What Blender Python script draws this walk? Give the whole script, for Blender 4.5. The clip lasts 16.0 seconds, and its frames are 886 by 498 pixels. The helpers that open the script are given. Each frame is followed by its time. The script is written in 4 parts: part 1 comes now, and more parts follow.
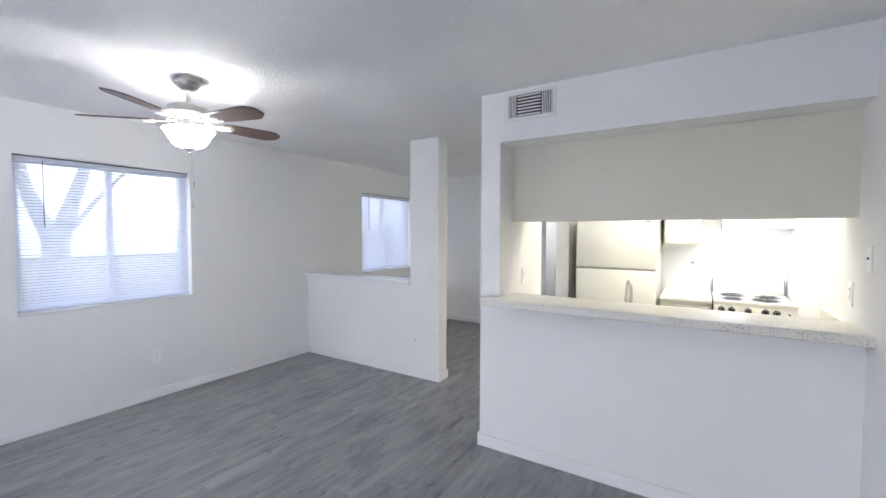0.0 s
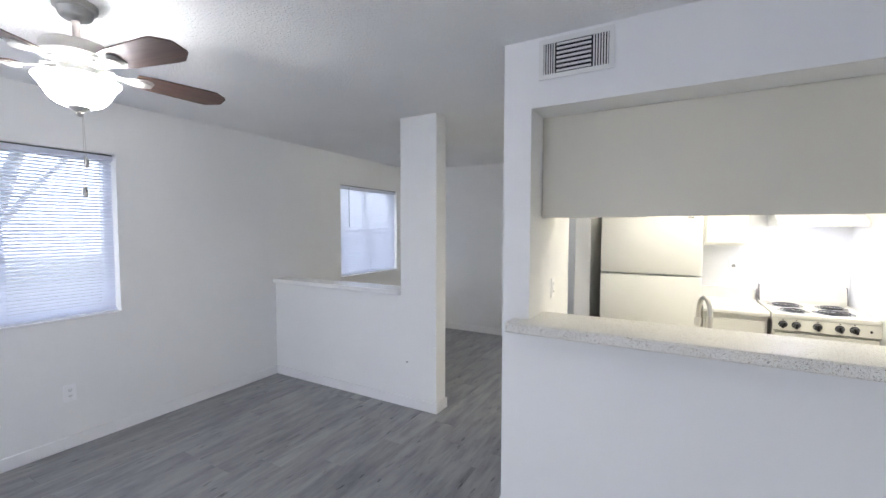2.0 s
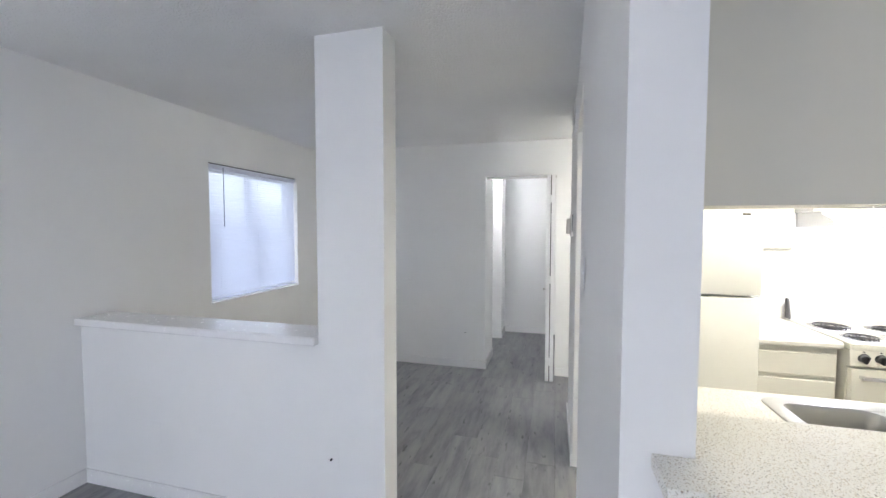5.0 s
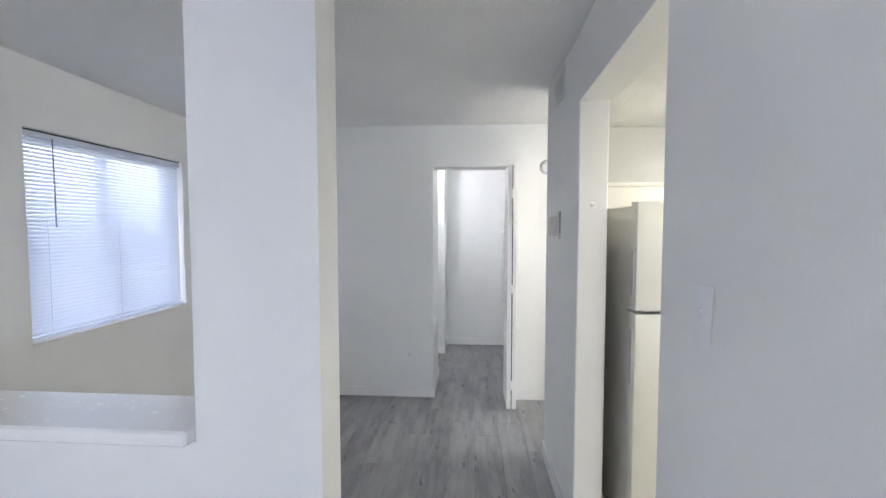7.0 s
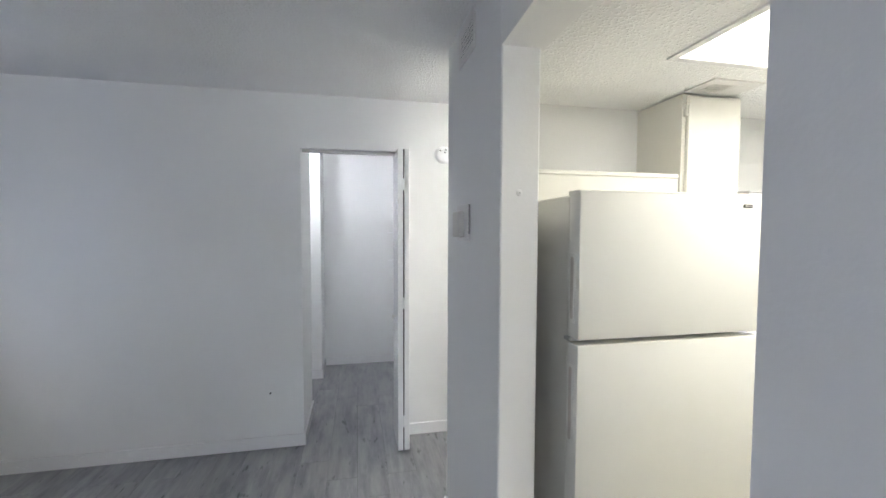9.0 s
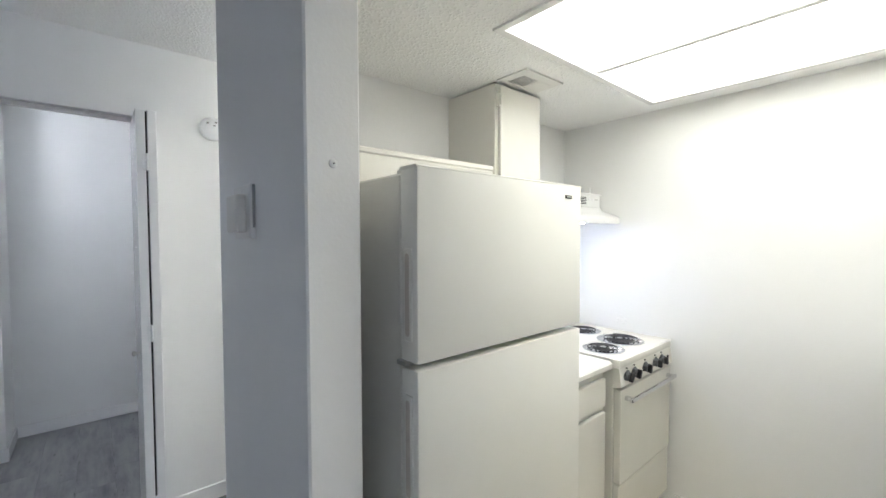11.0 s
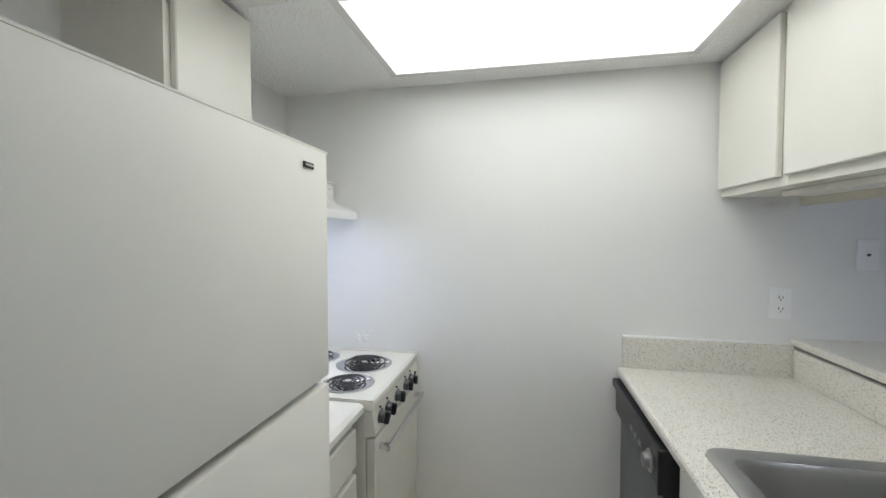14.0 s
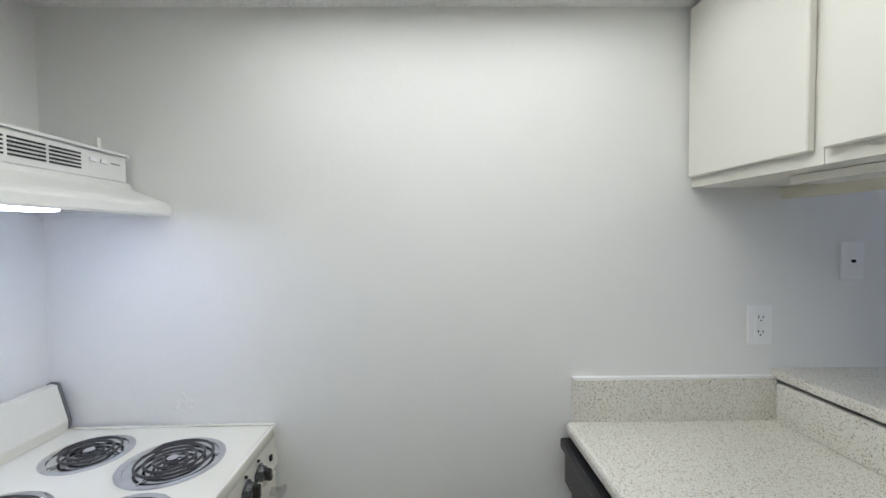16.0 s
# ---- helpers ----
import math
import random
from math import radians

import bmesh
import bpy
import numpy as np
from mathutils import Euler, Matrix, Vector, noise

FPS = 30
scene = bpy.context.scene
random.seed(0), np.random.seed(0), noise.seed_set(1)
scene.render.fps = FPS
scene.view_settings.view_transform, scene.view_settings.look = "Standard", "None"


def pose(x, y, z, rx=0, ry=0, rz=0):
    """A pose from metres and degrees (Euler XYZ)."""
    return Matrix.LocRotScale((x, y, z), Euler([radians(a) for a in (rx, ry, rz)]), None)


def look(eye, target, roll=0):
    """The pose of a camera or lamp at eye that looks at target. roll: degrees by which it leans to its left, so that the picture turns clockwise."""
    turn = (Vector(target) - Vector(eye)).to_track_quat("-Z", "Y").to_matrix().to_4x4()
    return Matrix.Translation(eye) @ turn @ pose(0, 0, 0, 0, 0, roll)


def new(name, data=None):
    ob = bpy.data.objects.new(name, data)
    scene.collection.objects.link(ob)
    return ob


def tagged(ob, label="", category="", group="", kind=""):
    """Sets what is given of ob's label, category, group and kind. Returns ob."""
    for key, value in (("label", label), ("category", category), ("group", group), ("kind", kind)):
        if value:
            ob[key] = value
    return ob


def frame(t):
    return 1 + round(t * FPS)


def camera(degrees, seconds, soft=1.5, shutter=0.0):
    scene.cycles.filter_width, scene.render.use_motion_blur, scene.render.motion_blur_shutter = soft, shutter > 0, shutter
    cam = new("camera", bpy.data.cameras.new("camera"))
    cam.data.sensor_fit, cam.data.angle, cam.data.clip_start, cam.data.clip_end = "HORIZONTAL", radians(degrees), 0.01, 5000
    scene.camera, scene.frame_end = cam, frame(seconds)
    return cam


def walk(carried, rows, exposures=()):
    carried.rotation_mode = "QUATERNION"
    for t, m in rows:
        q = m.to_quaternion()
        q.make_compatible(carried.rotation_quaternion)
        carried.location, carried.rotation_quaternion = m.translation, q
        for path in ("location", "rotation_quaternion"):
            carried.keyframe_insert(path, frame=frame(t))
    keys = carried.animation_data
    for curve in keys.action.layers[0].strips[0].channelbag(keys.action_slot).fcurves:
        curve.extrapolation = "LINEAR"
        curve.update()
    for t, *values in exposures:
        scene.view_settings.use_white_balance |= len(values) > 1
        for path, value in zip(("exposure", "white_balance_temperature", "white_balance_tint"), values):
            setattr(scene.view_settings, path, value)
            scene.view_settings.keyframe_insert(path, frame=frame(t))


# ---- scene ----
cam = camera(94.6, 16.0)
# seconds, eye x y z, yaw, pitch, roll
ROWS = [
    (0, 0.031, -0.046, 1.492, 32.19, -2.38, -0.16),
    (0.5, -0.075, 0.061, 1.498, 31.04, -2.51, -0.13),
    (1, -0.203, 0.183, 1.500, 30.47, -2.61, -0.06),
    (1.5, -0.342, 0.342, 1.500, 30.03, -2.67, -0.07),
    (2, -0.493, 0.515, 1.506, 29.44, -2.85, -0.10),
    (2.5, -0.635, 0.702, 1.509, 28.46, -2.90, -0.04),
    (3, -0.801, 0.878, 1.503, 26.49, -2.80, -0.04),
    (3.5, -0.956, 1.052, 1.488, 24.02, -2.71, 0.05),
    (4, -1.100, 1.228, 1.494, 21.24, -2.61, 0.02),
    (6.5, -1.708, 2.122, 1.524, 6.22, -3.04, -0.06),
    (7, -1.749, 2.299, 1.519, 3.93, -2.89, 0.02),
    (7.5, -1.760, 2.481, 1.520, 2.13, -2.96, -0.08),
    (8, -1.737, 2.672, 1.523, -0.82, -2.94, -0.22),
    (10.5, -1.672, 3.274, 1.474, -33.77, -2.20, 0.12),
    (11, -1.608, 3.369, 1.468, -40.57, -2.02, 0.18),
    (11.5, -1.552, 3.452, 1.465, -47.27, -2.14, 0.19),
    (12, -1.496, 3.518, 1.460, -53.86, -2.21, -0.03),
    (12.5, -1.422, 3.571, 1.456, -60.37, -2.33, -0.02),
    (13, -1.340, 3.622, 1.465, -66.76, -2.24, -0.06),
    (13.5, -1.235, 3.678, 1.461, -73.15, -2.12, -0.12),
    (14, -1.120, 3.735, 1.459, -78.94, -2.09, 0.06),
    (14.5, -1.010, 3.738, 1.454, -83.19, -1.94, 0.11),
    (15, -0.839, 3.752, 1.456, -87.42, -1.97, 0.28),
    (15.5, -0.689, 3.767, 1.456, -90.19, -1.80, 0.32),
    (16, -0.517, 3.754, 1.468, -92.07, -2.01, 0.42),
]
EXPOSURES = [(0.0, 2.49, 6620, 11.8), (1.5, 2.37, 6620, 11.8), (3.0, 2.42, 6600, 11.7), (4.0, 2.49, 6580, 11.6), (6.5, 2.61, 6480, 11.5), (8.0, 2.53, 6420, 11.5), (9.2, 2.32, 6330, 11), (10.5, 2.12, 6200, 10.5),
             (11.0, 1.96, 6150, 10.2), (12.0, 1.66, 6040, 10.2), (13.0, 1.34, 5990, 10.3), (14.0, 1.18, 5940, 10.3), (16.0, 1.14, 5880, 10.3)]
walk(cam, [(t, pose(x, y, z, 90 + pitch, roll, yaw)) for t, x, y, z, yaw, pitch, roll in ROWS], EXPOSURES)

# ---- world and light ----
world = bpy.data.worlds.new("world")
scene.world = world
world.use_nodes = True
wn = world.node_tree.nodes
sky = wn.new("ShaderNodeTexSky")
sky.sky_type, sky.sun_disc = "NISHITA", False
sky.sun_elevation, sky.sun_rotation = radians(42), radians(200)
wn["Background"].inputs["Strength"].default_value = 0.12
world.node_tree.links.new(sky.outputs[0], wn["Background"].inputs["Color"])
sun = new("sun", bpy.data.lights.new("sun", "SUN"))
sun.data.energy, sun.data.angle, sun.data.color = 3.0, radians(0.5), (1, 0.96, 0.9)
sun.matrix_world = look((0, 0, 30), (4 * math.sin(radians(200)), -14, 0))


def area_lamp(name, eye, target, w, h, watts, colour):
    lamp = new(name, bpy.data.lights.new(name, "AREA"))
    lamp.data.shape, lamp.data.size, lamp.data.size_y = "RECTANGLE", w, h
    lamp.data.energy, lamp.data.color = watts, colour
    lamp.matrix_world = look(eye, target)
    return lamp


DAY = (0.64, 0.71, 1.0)
bulbs = new("fan_bulbs", bpy.data.lights.new("fan_bulbs", "POINT"))
bulbs.data.energy, bulbs.data.color, bulbs.data.shadow_soft_size = 1.6, (0.97, 0.95, 1.0), 0.03
bulbs.location = (-2.63, 1.265, 2.088)
area_lamp("daylight_patio_door", (-1.6, -2.98, 1.05), (-1.6, 4, 4.2), 2.3, 1.95, 7.6, DAY)

# ---- materials ----


def material(name):
    m = bpy.data.materials.new(name)
    m.use_nodes = True
    n = m.node_tree.nodes
    return m, n, m.node_tree.links, n["Principled BSDF"]


def coords(n, links, scale=(1, 1, 1), kind="Object"):
    tc = n.new("ShaderNodeTexCoord")
    mp = n.new("ShaderNodeMapping")
    mp.inputs["Scale"].default_value = scale
    links.new(tc.outputs[kind], mp.inputs[0])
    return mp.outputs[0]


def noise_node(n, links, vec, scale, detail=3, rough=0.5):
    t = n.new("ShaderNodeTexNoise")
    t.inputs["Scale"].default_value, t.inputs["Detail"].default_value = scale, detail
    t.inputs["Roughness"].default_value = rough
    links.new(vec, t.inputs["Vector"])
    return t.outputs["Fac"]


def ramp(n, links, fac, stops):
    r = n.new("ShaderNodeValToRGB")
    while len(r.color_ramp.elements) < len(stops):
        r.color_ramp.elements.new(0.5)
    for e, (p, c) in zip(r.color_ramp.elements, stops):
        e.position, e.color = p, (*c, 1)
    links.new(fac, r.inputs[0])
    return r.outputs[0]


def bump(n, links, bsdf, fac, strength, distance):
    b = n.new("ShaderNodeBump")
    b.inputs["Strength"].default_value, b.inputs["Distance"].default_value = strength, distance
    links.new(fac, b.inputs["Height"])
    links.new(b.outputs[0], bsdf.inputs["Normal"])


def surface(name, colour, rough=0.5, metal=0.0, var=0.06, patch=2.0, grain=60.0, relief=0.15, depth=0.001):
    """A painted, enamelled or metal surface with broad mottling and a fine grain."""
    m, n, links, b = material(name)
    v = coords(n, links)
    f = noise_node(n, links, v, patch, 4, 0.6)
    lo = [c * (1 - var) for c in colour]
    hi = [min(1, c * (1 + var)) for c in colour]
    links.new(ramp(n, links, f, [(0.3, lo), (0.7, hi)]), b.inputs["Base Color"])
    b.inputs["Metallic"].default_value = metal
    g = noise_node(n, links, v, grain, 3)
    mr = n.new("ShaderNodeMapRange")
    mr.inputs["To Min"].default_value, mr.inputs["To Max"].default_value = rough * 0.85, min(1, rough * 1.15)
    links.new(g, mr.inputs["Value"])
    links.new(mr.outputs[0], b.inputs["Roughness"])
    if relief:
        bump(n, links, b, g, relief, depth)
    return m


def popcorn(name, colour):
    m, n, links, b = material(name)
    v = coords(n, links)
    vo = n.new("ShaderNodeTexVoronoi")
    vo.inputs["Scale"].default_value = 75
    warp = noise_node(n, links, v, 40, 2)
    mix = n.new("ShaderNodeVectorMath")
    mix.operation = "MULTIPLY_ADD"
    mix.inputs[1].default_value = (0.03, 0.03, 0.03)
    links.new(warp, mix.inputs[0])
    links.new(v, mix.inputs[2])
    links.new(mix.outputs[0], vo.inputs["Vector"])
    h = ramp(n, links, vo.outputs["Distance"], [(0.0, (1, 1, 1)), (0.55, (0, 0, 0))])
    bump(n, links, b, h, 0.55, 0.006)
    f = noise_node(n, links, v, 1.5, 3)
    links.new(ramp(n, links, f, [(0.3, [c * 0.95 for c in colour]), (0.7, colour)]), b.inputs["Base Color"])
    b.inputs["Roughness"].default_value = 0.92
    return m


def plank_material():
    m, n, links, b = material("grey_vinyl_plank")
    v = coords(n, links)
    info = n.new("ShaderNodeObjectInfo")
    off = n.new("ShaderNodeVectorMath")
    off.operation = "MULTIPLY_ADD"
    off.inputs[1].default_value = (17, 31, 5)
    links.new(info.outputs["Random"], off.inputs[0])
    links.new(v, off.inputs[2])
    s1 = n.new("ShaderNodeMapping")
    s1.inputs["Scale"].default_value = (10, 1.1, 1)
    links.new(off.outputs[0], s1.inputs[0])
    streak = noise_node(n, links, s1.outputs[0], 2.2, 6, 0.62)
    s2 = n.new("ShaderNodeMapping")
    s2.inputs["Scale"].default_value = (7, 1.6, 1)
    links.new(off.outputs[0], s2.inputs[0])
    smoke = noise_node(n, links, s2.outputs[0], 1.7, 4, 0.6)
    base = ramp(n, links, streak, [(0.22, (0.20, 0.202, 0.21)), (0.45, (0.275, 0.278, 0.285)), (0.62, (0.32, 0.32, 0.32)), (0.82, (0.375, 0.372, 0.365))])
    cloud = ramp(n, links, smoke, [(0.28, (0.66, 0.68, 0.72)), (0.52, (1.06, 1.06, 1.07)), (0.75, (1.24, 1.22, 1.18))])
    mul = n.new("ShaderNodeMix")
    mul.data_type, mul.blend_type = "RGBA", "MULTIPLY"
    mul.inputs[0].default_value = 1
    s3 = n.new("ShaderNodeMapping")
    s3.inputs["Scale"].default_value = (30, 7, 1)
    links.new(off.outputs[0], s3.inputs[0])
    knots = ramp(n, links, noise_node(n, links, s3.outputs[0], 1.0, 2, 0.5), [(0.66, (1, 1, 1)), (0.74, (0.42, 0.43, 0.45))])
    worn = n.new("ShaderNodeMix")
    worn.data_type, worn.blend_type = "RGBA", "MULTIPLY"
    worn.inputs[0].default_value = 1
    links.new(base, worn.inputs[6])
    links.new(knots, worn.inputs[7])
    links.new(worn.outputs[2], mul.inputs[6])
    links.new(cloud, mul.inputs[7])
    tone = n.new("ShaderNodeMapRange")
    tone.inputs["To Min"].default_value, tone.inputs["To Max"].default_value = 0.82, 0.97
    links.new(info.outputs["Random"], tone.inputs["Value"])
    sc = n.new("ShaderNodeVectorMath")
    sc.operation = "SCALE"
    links.new(mul.outputs[2], sc.inputs[0])
    links.new(tone.outputs[0], sc.inputs["Scale"])
    links.new(sc.outputs[0], b.inputs["Base Color"])
    b.inputs["Roughness"].default_value = 0.42
    bump(n, links, b, streak, 0.12, 0.001)
    return m


def speckle_material():
    m, n, links, b = material("speckled_laminate")
    v = coords(n, links)
    cols = []
    for scale, lo, hi in ((310, 0.63, 0.655), (250, 0.662, 0.68), (520, 0.64, 0.67)):
        f = noise_node(n, links, v, scale, 1, 0.4)
        cols.append(ramp(n, links, f, [(lo, (0, 0, 0)), (hi, (1, 1, 1))]))
    last = ramp(n, links, noise_node(n, links, v, 6, 4), [(0.3, (0.80, 0.785, 0.72)), (0.7, (0.85, 0.835, 0.775))])
    for c, tint in zip(cols, ((0.48, 0.40, 0.28), (0.17, 0.14, 0.10), (0.58, 0.56, 0.52))):
        mx = n.new("ShaderNodeMix")
        mx.data_type = "RGBA"
        links.new(c, mx.inputs[0])
        links.new(last, mx.inputs[6])
        mx.inputs[7].default_value = (*tint, 1)
        last = mx.outputs[2]
    links.new(last, b.inputs["Base Color"])
    b.inputs["Roughness"].default_value = 0.32
    bump(n, links, b, noise_node(n, links, v, 90, 2), 0.04, 0.001)
    return m


def wood_material(name, dark, light):
    m, n, links, b = material(name)
    v = coords(n, links, (3, 45, 45))
    f = noise_node(n, links, v, 1.0, 6, 0.65)
    links.new(ramp(n, links, f, [(0.3, dark), (0.7, light)]), b.inputs["Base Color"])
    b.inputs["Roughness"].default_value = 0.38
    bump(n, links, b, f, 0.08, 0.001)
    return m


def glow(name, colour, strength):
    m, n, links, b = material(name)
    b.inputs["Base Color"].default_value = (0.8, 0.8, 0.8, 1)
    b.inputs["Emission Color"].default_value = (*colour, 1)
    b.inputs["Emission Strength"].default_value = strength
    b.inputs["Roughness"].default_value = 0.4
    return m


def thin_vinyl(name, colour):
    """Thin white vinyl that lets some daylight through."""
    m, n, links, b = material(name)
    b.inputs["Base Color"].default_value = (*colour, 1)
    b.inputs["Roughness"].default_value = 0.45
    t = n.new("ShaderNodeBsdfTranslucent")
    t.inputs["Color"].default_value = (*colour, 1)
    mx = n.new("ShaderNodeMixShader")
    mx.inputs[0].default_value = 0.5
    links.new(b.outputs[0], mx.inputs[1])
    links.new(t.outputs[0], mx.inputs[2])
    links.new(mx.outputs[0], n["Material Output"].inputs["Surface"])
    return m


def glass_material(name):
    m, n, links, b = material(name)
    b.inputs["Transmission Weight"].default_value = 1.0
    b.inputs["Roughness"].default_value = 0.0
    b.inputs["IOR"].default_value = 1.45
    return m


def leaf_material(name, lo, hi):
    m, n, links, b = material(name)
    f = noise_node(n, links, coords(n, links), 3.0, 4)
    links.new(ramp(n, links, f, [(0.3, lo), (0.7, hi)]), b.inputs["Base Color"])
    b.inputs["Roughness"].default_value = 0.7
    return m


WALL = surface("wall_paint", (0.86, 0.86, 0.842), 0.62, var=0.025, patch=0.9, grain=110, relief=0.3, depth=0.0014)
TRIM = surface("trim_paint", (0.90, 0.895, 0.885), 0.26, var=0.03, patch=3, grain=40, relief=0.05)
CEIL = popcorn("popcorn_ceiling", (0.93, 0.93, 0.915))
PLANK = plank_material()
BOUNCE_SHEET = surface("cream_bounce_sheet", (0.72, 0.67, 0.55), 0.4, var=0.06, patch=7, grain=90, relief=0.05)
SUBFLOOR = surface("dark_joint", (0.05, 0.05, 0.055), 0.8, var=0.1, relief=0)
COUNTER = speckle_material()
CABINET = surface("cream_cabinet_paint", (0.80, 0.785, 0.72), 0.40, var=0.025, patch=2.5, grain=80, relief=0.08)
ENAMEL = surface("almond_enamel", (0.79, 0.775, 0.70), 0.22, var=0.015, patch=4, grain=300, relief=0.03, depth=0.0004)
FRIDGE = surface("bisque_textured_enamel", (0.82, 0.81, 0.745), 0.38, var=0.015, patch=3, grain=420, relief=0.12, depth=0.0006)
HOODW = surface("white_hood_enamel", (0.84, 0.84, 0.82), 0.30, var=0.02, patch=3, grain=200, relief=0)
GASKET = surface("grey_gasket", (0.14, 0.145, 0.15), 0.6, relief=0)
SOFFIT = surface("beige_soffit_paint", (0.72, 0.685, 0.575), 0.5, var=0.03, patch=1.5, grain=90, relief=0.1)
BLACK = surface("black_plastic", (0.012, 0.012, 0.014), 0.32, var=0.15, grain=150, relief=0.05)
DARKGLASS = surface("dark_dishwasher_panel", (0.045, 0.056, 0.066), 0.2, var=0.1, relief=0)
CHROME = surface("chrome", (0.72, 0.72, 0.74), 0.12, 1.0, var=0.04, patch=30, relief=0)
PAN = surface("drip_pan_chrome", (0.62, 0.63, 0.66), 0.13, 1.0, var=0.12, patch=25, relief=0)
LAMINATE = surface("plain_cream_laminate", (0.80, 0.79, 0.735), 0.34, var=0.03, patch=12, grain=400, relief=0.03)
COIL = surface("burner_coil", (0.055, 0.055, 0.058), 0.36, 0.3, var=0.25, patch=30, relief=0.1)
NICKEL = surface("brushed_nickel", (0.62, 0.60, 0.56), 0.30, 1.0, var=0.05, patch=6, grain=200, relief=0.05)
STEEL = surface("brushed_steel", (0.52, 0.52, 0.51), 0.31, 1.0, var=0.03, patch=5, grain=6, relief=0)
FANWHITE = surface("satin_pewter_paint", (0.52, 0.51, 0.48), 0.36, 0.3, var=0.03, patch=8, relief=0)
BLADE = wood_material("walnut_fan_blade", (0.045, 0.025, 0.019), (0.125, 0.066, 0.046))
PLASTIC = surface("white_plastic", (0.93, 0.93, 0.93), 0.35, var=0.02, relief=0)
ALMOND = surface("shaded_almond_plastic", (0.62, 0.57, 0.50), 0.4, var=0.02, relief=0)
PLATE = surface("painted_over_plate", (0.88, 0.885, 0.90), 0.4, var=0.02, relief=0)
BEIGEPLATE = surface("thermostat_plastic", (0.70, 0.68, 0.63), 0.45, var=0.03, relief=0.05)
SLAT = thin_vinyl("blind_slat", (0.84, 0.86, 0.93))
WAND = surface("smoky_wand_plastic", (0.30, 0.34, 0.40), 0.25, var=0.05, relief=0)
VINYL = surface("window_vinyl", (0.80, 0.82, 0.86), 0.4, var=0.03, relief=0)
GLASS = glass_material("clear_glass")
SLOT = surface("dark_slot", (0.02, 0.02, 0.02), 0.7, relief=0)
GRILLE = surface("grille_paint", (0.80, 0.79, 0.76), 0.45, var=0.04, grain=60, relief=0.05)
DIAL = surface("knob_ring", (0.32, 0.32, 0.31), 0.35, 0.4, var=0.1, relief=0)
KNOB = surface("dark_knob_skirt", (0.10, 0.105, 0.11), 0.28, 0.5, var=0.15, relief=0)
BACKDROP_GLOW = glow("glowing_backdrop", (0.72, 0.82, 1.0), 0.85)
PANEL_GLOW = glow("fluorescent_diffuser", (1.0, 0.965, 0.86), 1.27)
BOWL_GLOW = glow("lit_frosted_bowl", (0.93, 0.94, 1.0), 10.5)
HOOD_GLOW = glow("hood_lamp_lens", (0.72, 0.77, 1.0), 12.0)
HALL_FILL_GLOW = glow("hall_fill_glow", (1.0, 0.97, 0.92), 23.0)
BULB_GLOW = glow("closet_bulb", (0.90, 0.92, 1.0), 22.0)
BARK = leaf_material("bark", (0.30, 0.29, 0.27), (0.45, 0.43, 0.40))
LEAF = leaf_material("leaf", (0.05, 0.09, 0.03), (0.12, 0.17, 0.06))
GRASS = leaf_material("dry_lawn", (0.14, 0.15, 0.09), (0.30, 0.30, 0.22))

# ---- mesh helpers ----


def box(bm, x0, y0, z0, x1, y1, z1, bevel=0.0, seg=1):
    r = bmesh.ops.create_cube(bm, size=1)
    m = Matrix.Translation(((x0 + x1) / 2, (y0 + y1) / 2, (z0 + z1) / 2)) @ Matrix.Diagonal((abs(x1 - x0), abs(y1 - y0), abs(z1 - z0), 1))
    bmesh.ops.transform(bm, matrix=m, verts=r["verts"])
    if bevel:
        es = list({e for v in r["verts"] for e in v.link_edges})
        bmesh.ops.bevel(bm, geom=es, offset=bevel, segments=seg, affect="EDGES", profile=0.5)


def lathe(bm, profile, seg=28, at=(0, 0, 0), turn=None, cap=True):
    """Revolves (radius, height) pairs round z."""
    turn = turn or Matrix.Identity(4)
    m = Matrix.Translation(at) @ turn
    rings = []
    for r, z in profile:
        rings.append([bm.verts.new(m @ Vector((r * math.cos(a), r * math.sin(a), z))) for a in (2 * math.pi * i / seg for i in range(seg))])
    for a, b in zip(rings, rings[1:]):
        for i in range(seg):
            bm.faces.new((a[i], a[(i + 1) % seg], b[(i + 1) % seg], b[i]))
    if cap:
        bm.faces.new(list(reversed(rings[0])))
        bm.faces.new(rings[-1])


def tube(bm, pts, r, seg=10, closed=False):
    """A round bar along points; r is one radius or one a point."""
    pts = [Vector(p) for p in pts]
    rings = []
    up = Vector((0, 0, 1))
    n = len(pts)
    for i, p in enumerate(pts):
        d = (pts[min(i + 1, n - 1)] - pts[max(i - 1, 0)]).normalized()
        side = d.cross(up)
        if side.length < 1e-3:
            side = d.cross(Vector((1, 0, 0)))
        side.normalize()
        top = side.cross(d)
        rr = r[i] if isinstance(r, (list, tuple)) else r
        rings.append([bm.verts.new(p + rr * (math.cos(a) * side + math.sin(a) * top)) for a in (2 * math.pi * k / seg for k in range(seg))])
    for a, b in zip(rings, rings[1:]):
        for k in range(seg):
            bm.faces.new((a[k], a[(k + 1) % seg], b[(k + 1) % seg], b[k]))
    bm.faces.new(list(reversed(rings[0])))
    bm.faces.new(rings[-1])


def prism(bm, outline, x0, x1):
    """A (y, z) outline drawn out along x."""
    a = [bm.verts.new((x0, y, z)) for y, z in outline]
    b = [bm.verts.new((x1, y, z)) for y, z in outline]
    n = len(outline)
    bm.faces.new(a)
    bm.faces.new(list(reversed(b)))
    for i in range(n):
        bm.faces.new((a[(i + 1) % n], a[i], b[i], b[(i + 1) % n]))


